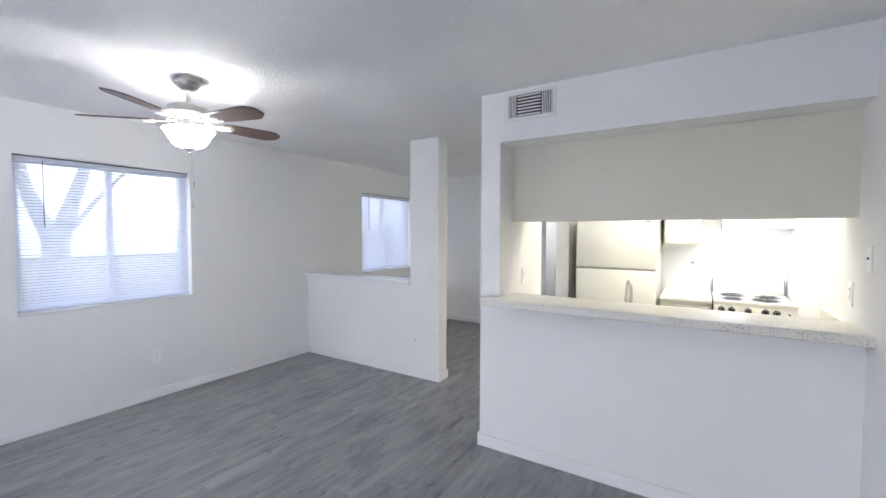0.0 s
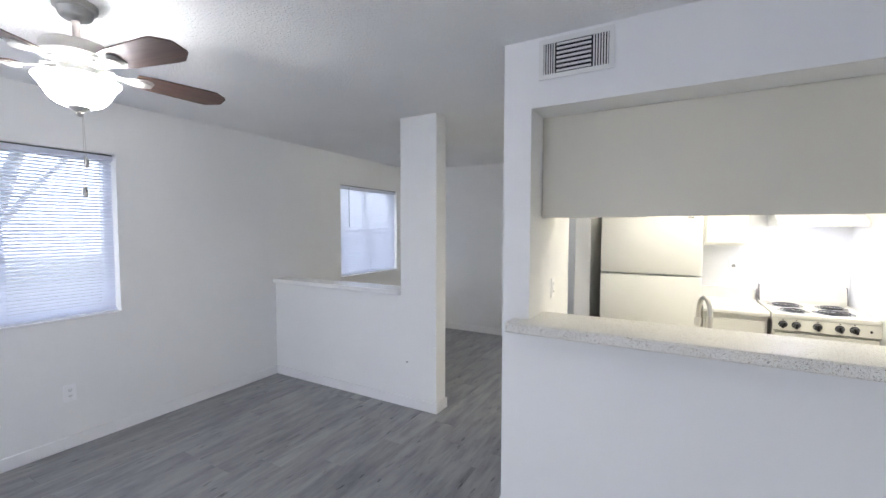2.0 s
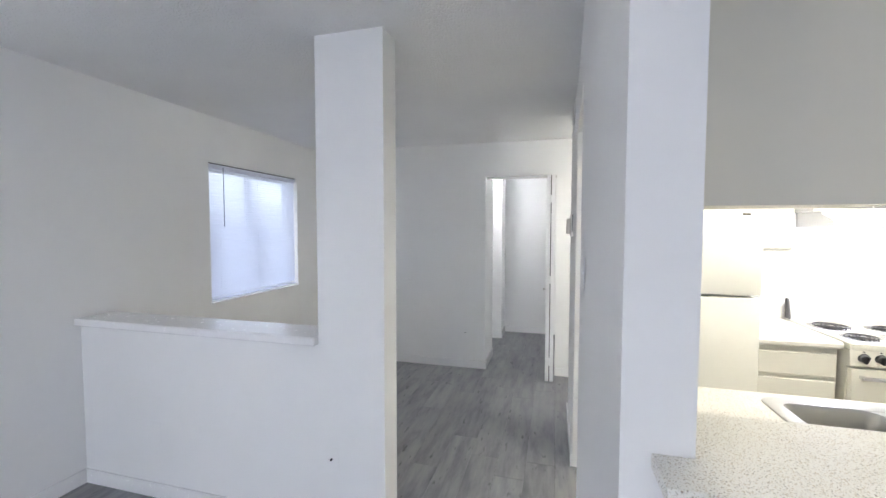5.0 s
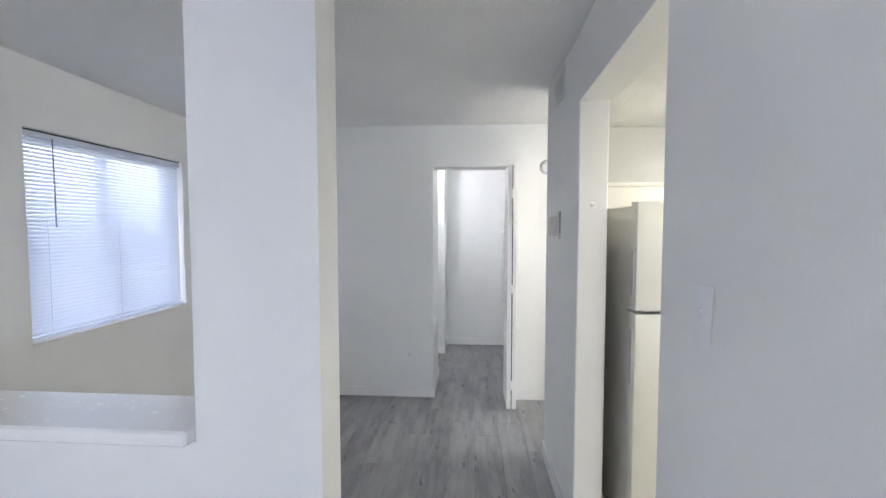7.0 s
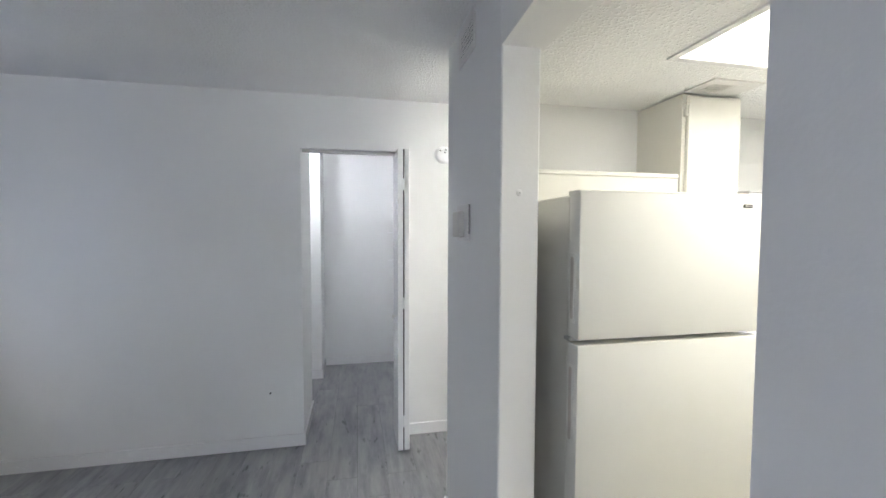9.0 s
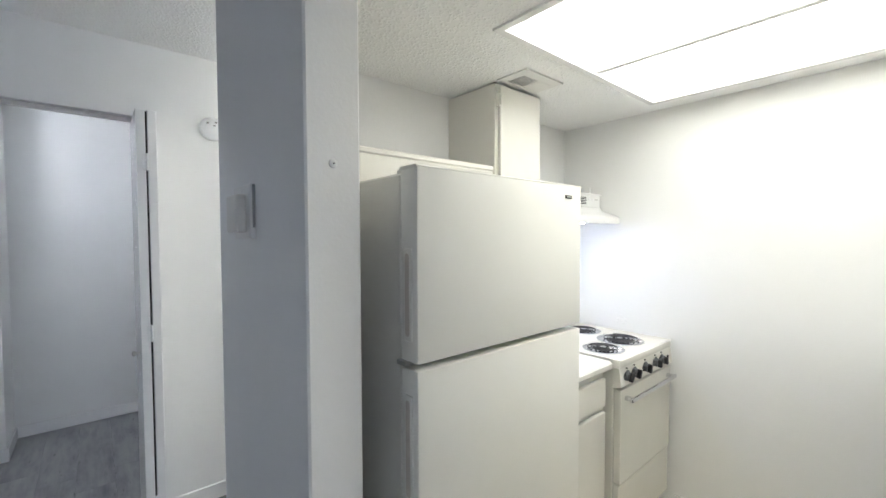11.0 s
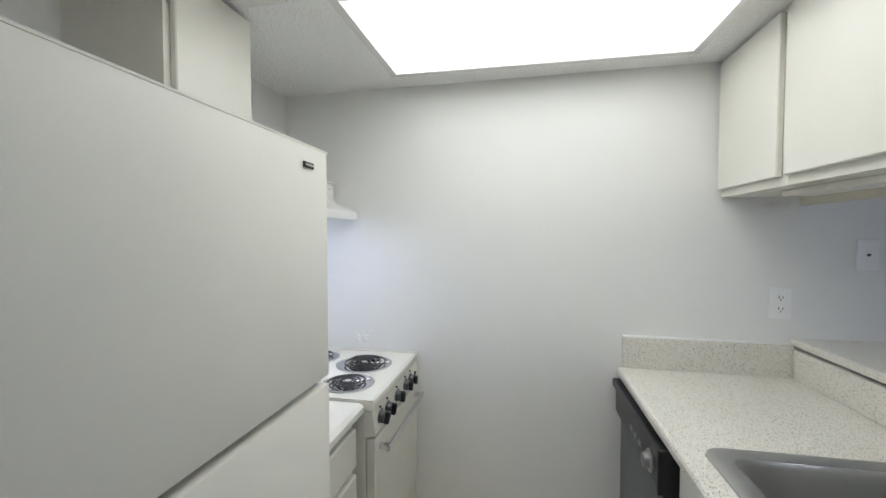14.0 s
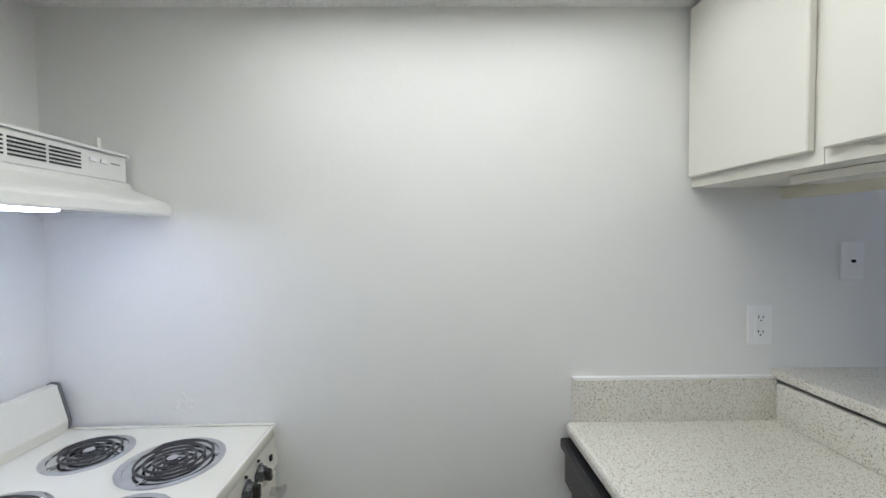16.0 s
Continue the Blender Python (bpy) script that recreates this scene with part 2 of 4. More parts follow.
def shell(bm, t):
    bmesh.ops.recalc_face_normals(bm, faces=bm.faces)
    bm.normal_update()
    bmesh.ops.solidify(bm, geom=bm.faces[:], thickness=t)


def finish(name, bm, mat, smooth=False):
    bmesh.ops.recalc_face_normals(bm, faces=bm.faces)
    me = bpy.data.meshes.new(name)
    bm.to_mesh(me)
    bm.free()
    me.materials.append(mat)
    if smooth:
        for p in me.polygons:
            p.use_smooth = True
        me.set_sharp_from_angle(angle=radians(38))
    return me


def thing(name, label, category, group="", at=(0, 0, 0), turn=0):
    ob = new(name)
    ob.matrix_world = pose(*at, 0, 0, turn)
    return tagged(ob, label, category, group)


def part(name, bm, mat, parent, label="", smooth=False):
    ob = new(name, finish(name, bm, mat, smooth))
    ob.parent = parent
    return tagged(ob, label)


def boxes(name, mat, parent, *items, bevel=0.0, label="", seg=1):
    bm = bmesh.new()
    for it in items:
        box(bm, *it, bevel=bevel, seg=seg)
    return part(name, bm, mat, parent, label)


def structure(name, label, category, mat, *items, bevel=0.0):
    bm = bmesh.new()
    for it in items:
        box(bm, *it, bevel=bevel)
    ob = new(name, finish(name, bm, mat))
    return tagged(ob, label, category, kind="structure")


# ---- the plan ----
XW, XE = -4.06, 0.715          # window wall, far kitchen wall
YS, YB = -3.0, 2.48           # wall behind the start, bar wall
YH0, YH1 = 3.325, 3.475          # half wall with its column
YN = 5.90                      # end wall with the bifold opening
YK = 4.885                     # kitchen back wall
CH, KH = 2.415, 2.132           # ceilings
HX0, HX1 = -1.255, -1.12       # wall between hall and kitchen
KO0, KO1 = 3.335, 4.24         # kitchen doorway
WA = (0.785, 1.965, 0.882, 2.037)
WB = (4.28, 5.45, 0.898, 2.047)
YC = 7.60                      # closet back wall

structure("floor", "dark underlay below grey vinyl planks", "floor", SUBFLOOR, (XW - 0.2, YS - 0.2, -0.12, XE + 0.27, YC + 0.2, -0.004))

# pale sheet added out of view so the kitchen gets more bounced light
structure("kitchen_bounce_sheet", "unseen cream sheet added over the kitchen planks to bounce light", "floor", BOUNCE_SHEET, (-1.19, 2.69, 0.0006, XE + 0.03, YK, 0.0036))

# window wall with its two openings
w0, w1 = XW - 0.18, XW
structure("wall_west", "off-white painted wall with two window openings", "wall", WALL,
          (w0, YS, 0, w1, WA[0], CH), (w0, WA[0], 0, w1, WA[1], WA[2]), (w0, WA[0], WA[3], w1, WA[1], CH),
          (w0, WA[1], 0, w1, WB[0], CH), (w0, WB[0], 0, w1, WB[1], WB[2]), (w0, WB[0], WB[3], w1, WB[1], CH),
          (w0, WB[1], 0, w1, YC, CH))
structure("wall_south", "off-white wall round a patio door opening", "wall", WALL,
          (XW - 0.18, YS - 0.15, 0, -2.8, YS, CH), (-2.8, YS - 0.15, 2.05, -0.4, YS, CH), (-0.4, YS - 0.15, 0, XE + 0.25, YS, CH))
structure("half_wall", "white half wall ending in a full-height column", "wall", WALL,
          (XW, YH0, 0, -2.486, YH1, 0.945), (-2.486, YH0, 0, -2.14, YH1, CH))
structure("half_wall_ledge", "white painted ledge capping the half wall", "ledge", TRIM, (XW, YH0 - 0.04, 0.947, -2.488, YH1 + 0.04, 0.990), bevel=0.006)
structure("bar_wall", "off-white wall below and above the breakfast bar", "wall", WALL,
          (HX1 + 0.01, YB, 0, 0.68, 2.695, 1.002), (HX1 + 0.01, YB, 1.002, 0.68, 2.645, 1.026), (HX1 + 0.01, YB, 2.088, 0.68, 2.68, CH))


def skewed(name, label, category, mat, xa, ya, xb, yb, back, z0, z1):
    """A wall whose hall face runs from (xa, ya) to (xb, yb), a little out of square."""
    bm = bmesh.new()
    lo = [bm.verts.new((x, y, z0)) for x, y in ((xa, ya), (back, ya), (back, yb), (xb, yb))]
    hi = [bm.verts.new((v.co.x, v.co.y, z1)) for v in lo]
    bm.faces.new(lo)
    bm.faces.new(hi)
    for i in range(4):
        bm.faces.new((lo[i], lo[(i + 1) % 4], hi[(i + 1) % 4], hi[i]))
    return tagged(new(name, finish(name, bm, mat)), label, category, kind="structure")




def xe(y):
    """The east wall's face at y."""
    return 0.718 - 0.0244 * (4.5 - y)


skewed("wall_east", "smooth off-white painted wall beside the stove", "wall", WALL, xe(YS), YS, xe(YC), YC, XE + 0.25, 0, CH)
HXN = -1.281                   # the hall face at the near side of the kitchen doorway
skewed("wall_hall_stub", "off-white wall between hall and kitchen bar", "wall", WALL, -1.25, YB, HXN, KO0, HX1 + 0.01, 0, CH)
skewed("wall_hall_header", "off-white header above the kitchen doorway", "wall", WALL, HXN, KO0, HX0, KO1, HX1 + 0.01, 2.10, CH)
structure("wall_hall", "off-white hall wall carrying the thermostat", "wall", WALL, (HX0, KO1, 0, HX1, 5.03, CH), bevel=0.005)
structure("wall_kitchen_back", "off-white kitchen wall behind the stove", "wall", WALL, (HX1, YK, 0, XE + 0.1, 5.03, CH))
structure("wall_north", "off-white end wall with a closet opening", "wall", WALL,
          (XW, YN, 0, -2.085, YN + 0.10, CH), (-2.085, YN, 2.055, -1.36, YN + 0.10, CH), (-1.36, YN, 0, XE + 0.1, YN + 0.10, CH))
for box_ in ((-2.205, YN + 0.10, 0, -2.085, 6.45, CH), (-3.0, 6.33, 0, -2.205, 6.45, CH), (-3.1, 6.45, 0, -3.0, 7.20, CH),
             (-3.1, 7.20, 0, -2.07, YC, CH), (-3.1, YC, 0, -1.0, YC + 0.12, CH), (-1.12, YN + 0.10, 0, -1.0, YC, CH)):
    structure("wall_closet", "white wall inside the walk-in closet", "wall", WALL, box_)
structure("ceiling", "white popcorn-textured ceiling", "ceiling", CEIL, (XW - 0.2, YS - 0.2, CH, XE + 0.27, YC + 0.2, CH + 0.12))
LX0, LX1, LY0, LY1, LM = -0.61, 0.57, 3.10, 4.285, 0.0
structure("kitchen_ceiling", "low popcorn kitchen ceiling round a light well", "ceiling", CEIL,
          (HX1, 2.68, KH, XE, LY0, CH - 0.004), (HX1, LY1, KH, XE + 0.05, YK, CH - 0.004), (HX1, LY0, KH, LX0, LY1, CH - 0.004), (LX1, LY0, KH, XE + 0.05, LY1, CH - 0.004),
          (LX0, LY0, KH + 0.12, LX1, LY1, CH - 0.004))

BH, BT = 0.085, 0.013


def baseboard(*r):
    structure("baseboard", "white painted wooden baseboard", "baseboard", TRIM, r, bevel=0.003)


baseboard(XW, YS, 0, XW + BT, YH0, BH)
baseboard(XW, YH1, 0, XW + BT, YN, BH)
baseboard(XW + BT, YH0 - BT, 0, -2.14 + BT, YH0, BH)
baseboard(-2.14, YH0, 0, -2.14 + BT, YH1 + BT, BH)
baseboard(XW + BT, YH1, 0, -2.14, YH1 + BT, BH)
baseboard(-1.25 - BT, YB - BT, 0, 0.668, YB, BH)
skewed("baseboard", "white painted wooden baseboard", "baseboard", TRIM, -1.25 - BT, YB + 0.0002, HXN - BT, KO0, -1.2502, 0, BH)
baseboard(HX0 - BT, KO1, 0, HX0, 5.03 + BT, BH)
baseboard(HX0, 5.03, 0, XE, 5.03 + BT, BH)
baseboard(XW + BT, YN - BT, 0, -2.085 + BT, YN, BH)
baseboard(-2.085, YN, 0, -2.085 + BT, 6.45, BH)
baseboard(-1.36, YN - BT, 0, XE, YN, BH)
baseboard(-3.0, 7.20 - BT, 0, -2.07 + BT, 7.20, BH)
baseboard(-2.07, 7.20, 0, -2.07 + BT, YC - BT, BH)
baseboard(-2.07, YC - BT, 0, -1.12, YC, BH)
skewed("baseboard", "white painted wooden baseboard", "baseboard", TRIM, xe(YS) - BT, YS, xe(YB) - BT, YB - BT, xe(YB) + 0.02, 0, BH)
skewed("baseboard", "white painted wooden baseboard", "baseboard", TRIM, xe(3.36) - BT, 3.36, xe(4.19) - BT, 4.19, xe(4.19) + 0.02, 0, BH)

# ---- windows and blinds ----


def window(name, y0, y1, z0, z1):
    win = tagged(thing(name, "white vinyl sliding window behind closed mini blinds", "window"), kind="structure")
    xo, xi = XW - 0.17, XW - 0.10
    s = 0.045
    boxes("window_frame", VINYL, win, (xo, y0, z0, xi, y0 + s, z1), (xo, y1 - s, z0, xi, y1, z1), (xo, y0 + s, z0, xi, y1 - s, z0 + s), (xo, y0 + s, z1 - s, xi, y1 - s, z1))
    ym = (y0 + y1) / 2
    boxes("mullion", VINYL, win, (xo + 0.005, ym - 0.018, z0 + s, xi - 0.005, ym + 0.018, z1 - s))
    for a, b in ((y0 + s, ym - 0.018), (ym + 0.018, y1 - s)):
        pane = boxes("pane", GLASS, win, (xo + 0.03, a, z0 + s, xo + 0.034, b, z1 - s))
        pane.visible_shadow = False
    structure("window_sill", "white painted window sill board", "window sill", TRIM, (XW - 0.10, y0, z0 - 0.002, XW + 0.012, y1, z0 + 0.014), bevel=0.003)


def blinds(y0, y1, z0, z1, wand_y, tilt):
    bl = thing("window_blind", "white aluminium mini blinds lowered over the window", "blinds", "window blinds")
    x = XW - 0.035
    y0, y1 = y0 + 0.012, y1 - 0.012
    boxes("head_rail", SLAT, bl, (x - 0.02, y0, z1 - 0.044, x + 0.02, y1, z1 - 0.009), bevel=0.003)
    # shadow line between rail and lintel, put in as a dark strip
    boxes("rail_gap_shade", SLOT, bl, (x - 0.016, y0 + 0.002, z1 - 0.0089, x + 0.0175, y1 - 0.002, z1 - 0.0025), label="dark strip for the shadow gap above the head rail")
    boxes("bottom_rail", SLAT, bl, (x - 0.014, y0, z0 + 0.022, x + 0.014, y1, z0 + 0.036), bevel=0.003)
    pitch, depth, tilt = 0.0215, 0.0253, radians(tilt)
    bm = bmesh.new()
    k = 4
    top, low = [], []
    for i in range(k + 1):
        u = -depth / 2 + depth * i / k
        c = 0.0018 * (1 - (2 * i / k - 1) ** 2)
        px, pz = u * math.cos(tilt) - c * math.sin(tilt), u * math.sin(tilt) + c * math.cos(tilt)
        top.append([bm.verts.new((px, y, pz)) for y in (y0 + 0.004, y1 - 0.004)])
    for a, b in zip(top, top[1:]):
        bm.faces.new((a[0], a[1], b[1], b[0]))
    shell(bm, 0.0004)
    me = finish("slat", bm, SLAT)
    z = z1 - 0.055
    while z > z0 + 0.045:
        ob = new("slat", me)
        ob.parent = bl
        ob.location = (x, 0, z)
        z -= pitch
    for f in (0.1, 0.5, 0.9):
        bm = bmesh.new()
        yy = y0 + (y1 - y0) * f
        for dx in (-0.0135, 0.0135):
            tube(bm, [(x + dx, yy, z1 - 0.04), (x + dx, yy, z0 + 0.03)], 0.0007, 5)
        part("ladder_cord", bm, SLAT, bl)
    bm = bmesh.new()
    tube(bm, [(x + 0.026, wand_y, z1 - 0.03), (x + 0.028, wand_y, z1 - 0.52)], 0.004, 6)
    part("tilt_wand", bm, WAND, bl, "clear plastic tilt wand")


window("window_1", *WA)
window("window_2", *WB)
blinds(*WA, 0.945, -43)
blinds(*WB, 4.44, -56)

# ---- ceiling fan ----
FX, FY = -2.63, 1.265


def ceiling_fan():
    fan = thing("ceiling_fan", "nickel ceiling fan with five walnut blades and a lit bowl", "ceiling fan", at=(FX, FY, 0))
    bm = bmesh.new()
    lathe(bm, [(0.072, CH - 0.001), (0.074, CH - 0.008), (0.072, CH - 0.026), (0.060, CH - 0.030), (0.058, CH - 0.036), (0.055, CH - 0.052), (0.045, CH - 0.064), (0.022, CH - 0.070)])
    part("canopy", bm, FANWHITE, fan, smooth=True)
    bm = bmesh.new()
    lathe(bm, [(0.0135, CH - 0.069), (0.0135, 2.276), (0.021, 2.272), (0.023, 2.250)], 16)
    part("downrod", bm, NICKEL, fan, smooth=True)
    bm = bmesh.new()
    lathe(bm, [(0.03, 2.256), (0.088, 2.252), (0.108, 2.246), (0.116, 2.236), (0.118, 2.200), (0.112, 2.192), (0.112, 2.186), (0.088, 2.176), (0.062, 2.168)])
    part("motor_housing", bm, FANWHITE, fan, smooth=True)
    bm = bmesh.new()
    lathe(bm, [(0.060, 2.168), (0.064, 2.160), (0.060, 2.132), (0.108, 2.124), (0.110, 2.118), (0.020, 2.1145)])
    part("light_fitter", bm, FANWHITE, fan, smooth=True)
    # open-topped glass bowl on a rod through its middle
    bm = bmesh.new()
    prof = [(0.139, 2.109), (0.141, 2.105), (0.134, 2.095), (0.123, 2.082), (0.114, 2.066), (0.105, 2.048), (0.093, 2.029), (0.075, 2.013), (0.050, 2.002), (0.014, 1.997)]
    lathe(bm, prof, 40, cap=False)
    shell(bm, 0.003)
    part("bowl_shade", bm, BOWL_GLOW, fan, "lit frosted white glass bowl", True)
    bm = bmesh.new()
    lathe(bm, [(0.005, 2.116), (0.005, 2.004)], 10)
    part("centre_rod", bm, NICKEL, fan)
    bm = bmesh.new()
    lathe(bm, [(0.038, 2.002), (0.036, 1.995), (0.020, 1.987), (0.009, 1.979), (0.013, 1.972), (0.010, 1.965), (0.003, 1.961)], 18)
    part("finial", bm, NICKEL, fan, smooth=True)
    # one blade with its iron, then four turned copies sharing the meshes
    irons = bmesh.new()
    prism_pts = [(0.085, -0.020), (0.15, -0.013), (0.185, -0.030), (0.235, -0.040), (0.262, -0.022), (0.262, 0.022), (0.235, 0.040), (0.185, 0.030), (0.15, 0.013), (0.085, 0.020)]
    lo = [irons.verts.new((x, y, 2.153 - 0.20 * y)) for x, y in prism_pts]
    hi = [irons.verts.new((x, y, 2.158 - 0.20 * y)) for x, y in prism_pts]
    irons.faces.new(list(reversed(lo)))
    irons.faces.new(hi)
    for i in range(len(lo)):
        j = (i + 1) % len(lo)
        irons.faces.new((lo[i], lo[j], hi[j], hi[i]))
    box(irons, 0.062, -0.016, 2.158, 0.12, 0.016, 2.172, 0.003)
    lathe(irons, [(0.030, 2.146), (0.036, 2.149), (0.036, 2.154), (0.030, 2.156)], 20, (0.222, 0, 0))
    iron_me = finish("blade_iron", irons, FANWHITE, True)
    bl = bmesh.new()
    out = [(0.195, -0.050), (0.26, -0.061), (0.48, -0.072), (0.515, -0.070), (0.568, -0.036), (0.574, -0.026), (0.574, 0.026), (0.568, 0.036), (0.515, 0.070), (0.48, 0.072), (0.26, 0.061), (0.195, 0.050)]
    lo = [bl.verts.new((x, y, 2.1590 - 0.20 * y)) for x, y in out]
    hi = [bl.verts.new((x, y, 2.1650 - 0.20 * y)) for x, y in out]
    bl.faces.new(list(reversed(lo)))
    bl.faces.new(hi)
    for i in range(len(out)):
        j = (i + 1) % len(out)
        bl.faces.new((lo[i], lo[j], hi[j], hi[i]))
    blade_me = finish("blade", bl, BLADE)
    for k in range(5):
        arm = new("blade_iron", iron_me)
        arm.parent = fan
        arm.matrix_local = pose(0, 0, 0, 0, 0, 10 + 72 * k)
        bo = tagged(new("blade", blade_me), "dark walnut fan blade")
        bo.parent = arm
    for dx, z in ((0.012, 1.775), (-0.010, 1.655)):
        bm = bmesh.new()
        tube(bm, [(dx * 0.4, 0.01, 1.975), (dx, 0.012, z + 0.02)], 0.0011, 5)
        chain = part("pull_chain", bm, NICKEL, fan)
        bm = bmesh.new()
        lathe(bm, [(0.003, z + 0.024), (0.008, z + 0.015), (0.009, z - 0.012), (0.005, z - 0.02)], 12, (dx, 0.012, 0))
        part("fob", bm, NICKEL, chain, smooth=True)


ceiling_fan()

# ---- breakfast bar, soffit and upper cabinets ----
bar = thing("breakfast_bar", "white speckled laminate breakfast bar top", "countertop")
bm = bmesh.new()
BX0 = HX1 + 0.012
prism(bm, [(2.366, 1.027), (2.712, 1.027), (2.717, 1.032), (2.717, 1.052), (2.712, 1.056), (2.366, 1.056)], BX0, 0.674)
box(bm, -1.19, 2.366, 1.027, BX0 - 0.0002, YB - 0.002, 1.056)
part("slab", bm, COUNTER, bar)
bm = bmesh.new()
prism(bm, [(2.354, 1.015), (2.360, 1.008), (2.3658, 1.008), (2.3658, 1.0565), (2.361, 1.0565), (2.354, 1.049)], -1.19, 0.667)
part("front_edge", bm, COUNTER, bar, "rounded speckled front edge")

UC0, UC1, UZ0 = 2.682, 2.968, 1.602
for i, (a, b) in enumerate(((-0.62, -0.176), (-0.174, 0.270), (0.272, 0.681))):
    cab = thing("upper_cabinet", "cream painted overhead cabinet above the sink", "cabinet", "overhead cabinets")
    boxes("carcass", CABINET, cab, (a, UC0 + 0.018, UZ0, b, UC1, KH - 0.002))
    boxes("door", CABINET, cab, (a + 0.018, UC1 + 0.001, UZ0 + 0.028, b - 0.012, UC1 + 0.020, KH - 0.014), bevel=0.003, label="flat slab cabinet door")
valance = thing("cabinet_light_rail", "cream wooden rail below the overhead cabinets", "trim")
boxes("rail", CABINET, valance, (-0.62, 2.80, UZ0 - 0.020, 0.43, 2.895, UZ0 - 0.001), bevel=0.002)
soffit = thing("soffit_panel", "beige painted panel hanging above the bar", "panel")
boxes("panel", SOFFIT, soffit, (HX1 + 0.011, UC0, 1.566, 0.674, UC0 + 0.016, 2.087))
boxes("return", SOFFIT, soffit, (HX1 + 0.012, UC0 + 0.0165, 1.57, -0.622, UC1, KH - 0.002))

# ---- sink run ----
CT = 0.905
worktop = thing("kitchen_worktop", "speckled cream laminate worktop with backsplash lip", "countertop")
SX0, SX1, SY0, SY1 = -0.65, 0.006, 2.84, 3.262
edge = [(3.336, CT - 0.038), (3.346, CT - 0.030), (3.347, CT - 0.012), (3.343, CT - 0.004), (3.335, CT)]
for x0, x1, outline in ((HX1 + 0.012, SX0, [(2.70, CT - 0.038), *edge, (2.70, CT)]), (SX1, 0.672, [(2.70, CT - 0.038), *edge, (2.70, CT)]),
                        (SX0, SX1, [(SY1, CT - 0.038), *edge, (SY1, CT)]), (SX0, SX1, [(2.70, CT - 0.038), (SY0, CT - 0.038), (SY0, CT), (2.70, CT)])):
    bm = bmesh.new()
    prism(bm, outline, x0, x1)
    part("slab", bm, COUNTER, worktop)
boxes("backsplash", COUNTER, worktop, (HX1 + 0.012, 2.697, CT + 0.0005, 0.655, 2.717, 1.016), bevel=0.002)
for nm, mat, d0, d1, z0, z1, lab in (("end_splash", COUNTER, 0.021, 0.0005, CT + 0.0005, 1.032, ""), ("caulk_line", PLASTIC, 0.018, 0.0005, 1.0325, 1.038, "white caulk bead along the wall")):
    bm = bmesh.new()
    foot = ((xe(2.718) - d0, 2.718), (xe(2.718) - d1, 2.718), (xe(3.325) - d1, 3.325), (xe(3.325) - d0, 3.325))
    lo, hi = [[bm.verts.new((x, y, z)) for x, y in foot] for z in (z0, z1)]
    bm.faces.new(lo)
    bm.faces.new(hi)
    for i in range(4):
        bm.faces.new((lo[i], lo[(i + 1) % 4], hi[(i + 1) % 4], hi[i]))
    part(nm, bm, mat, worktop, lab)

sink = thing("kitchen_sink", "stainless steel drop-in sink set in the worktop", "sink")


def rounded(bm, x0, y0, x1, y1, c, z):
    ring = []
    for cx, cy, a0 in ((x1 - c, y1 - c, 0), (x0 + c, y1 - c, 90), (x0 + c, y0 + c, 180), (x1 - c, y0 + c, 270)):
        for k in range(7):
            a = radians(a0 + 15 * k)
            ring.append(bm.verts.new((cx + c * math.cos(a), cy + c * math.sin(a), z)))
    return ring


bm = bmesh.new()
rings = [rounded(bm, SX0 - d, SY0 - d, SX1 + d, SY1 + d, c, z) for d, c, z in ((0.024, 0.055, CT + 0.0005), (0.022, 0.053, CT + 0.005), (0.015, 0.046, CT + 0.0075), (-0.012, 0.046, CT + 0.0065))]
rings.append(rounded(bm, SX0 + 0.026, SY0 + 0.022, SX1 - 0.026, SY1 - 0.026, 0.038, CT + 0.005))
rings.append(rounded(bm, SX0 + 0.030, SY0 + 0.025, SX1 - 0.030, SY1 - 0.030, 0.035, CT - 0.004))
for a, b in zip(rings, rings[1:]):
    for k in range(28):
        bm.faces.new((a[k], a[(k + 1) % 28], b[(k + 1) % 28], b[k]))
ya, yb_ = SY0 + 0.024, SY1 - 0.029
web = [(-0.393, ya), (-0.277, ya), (-0.303, ya + 0.010), (-0.317, ya + 0.035), (-0.317, yb_ - 0.035), (-0.303, yb_ - 0.010), (-0.277, yb_), (-0.393, yb_), (-0.367, yb_ - 0.010), (-0.353, yb_ - 0.035), (-0.353, ya + 0.035), (-0.367, ya + 0.010)]
bm.faces.new([bm.verts.new((x, y, CT + 0.0045)) for x, y in web])
part("rim", bm, STEEL, sink, smooth=True)
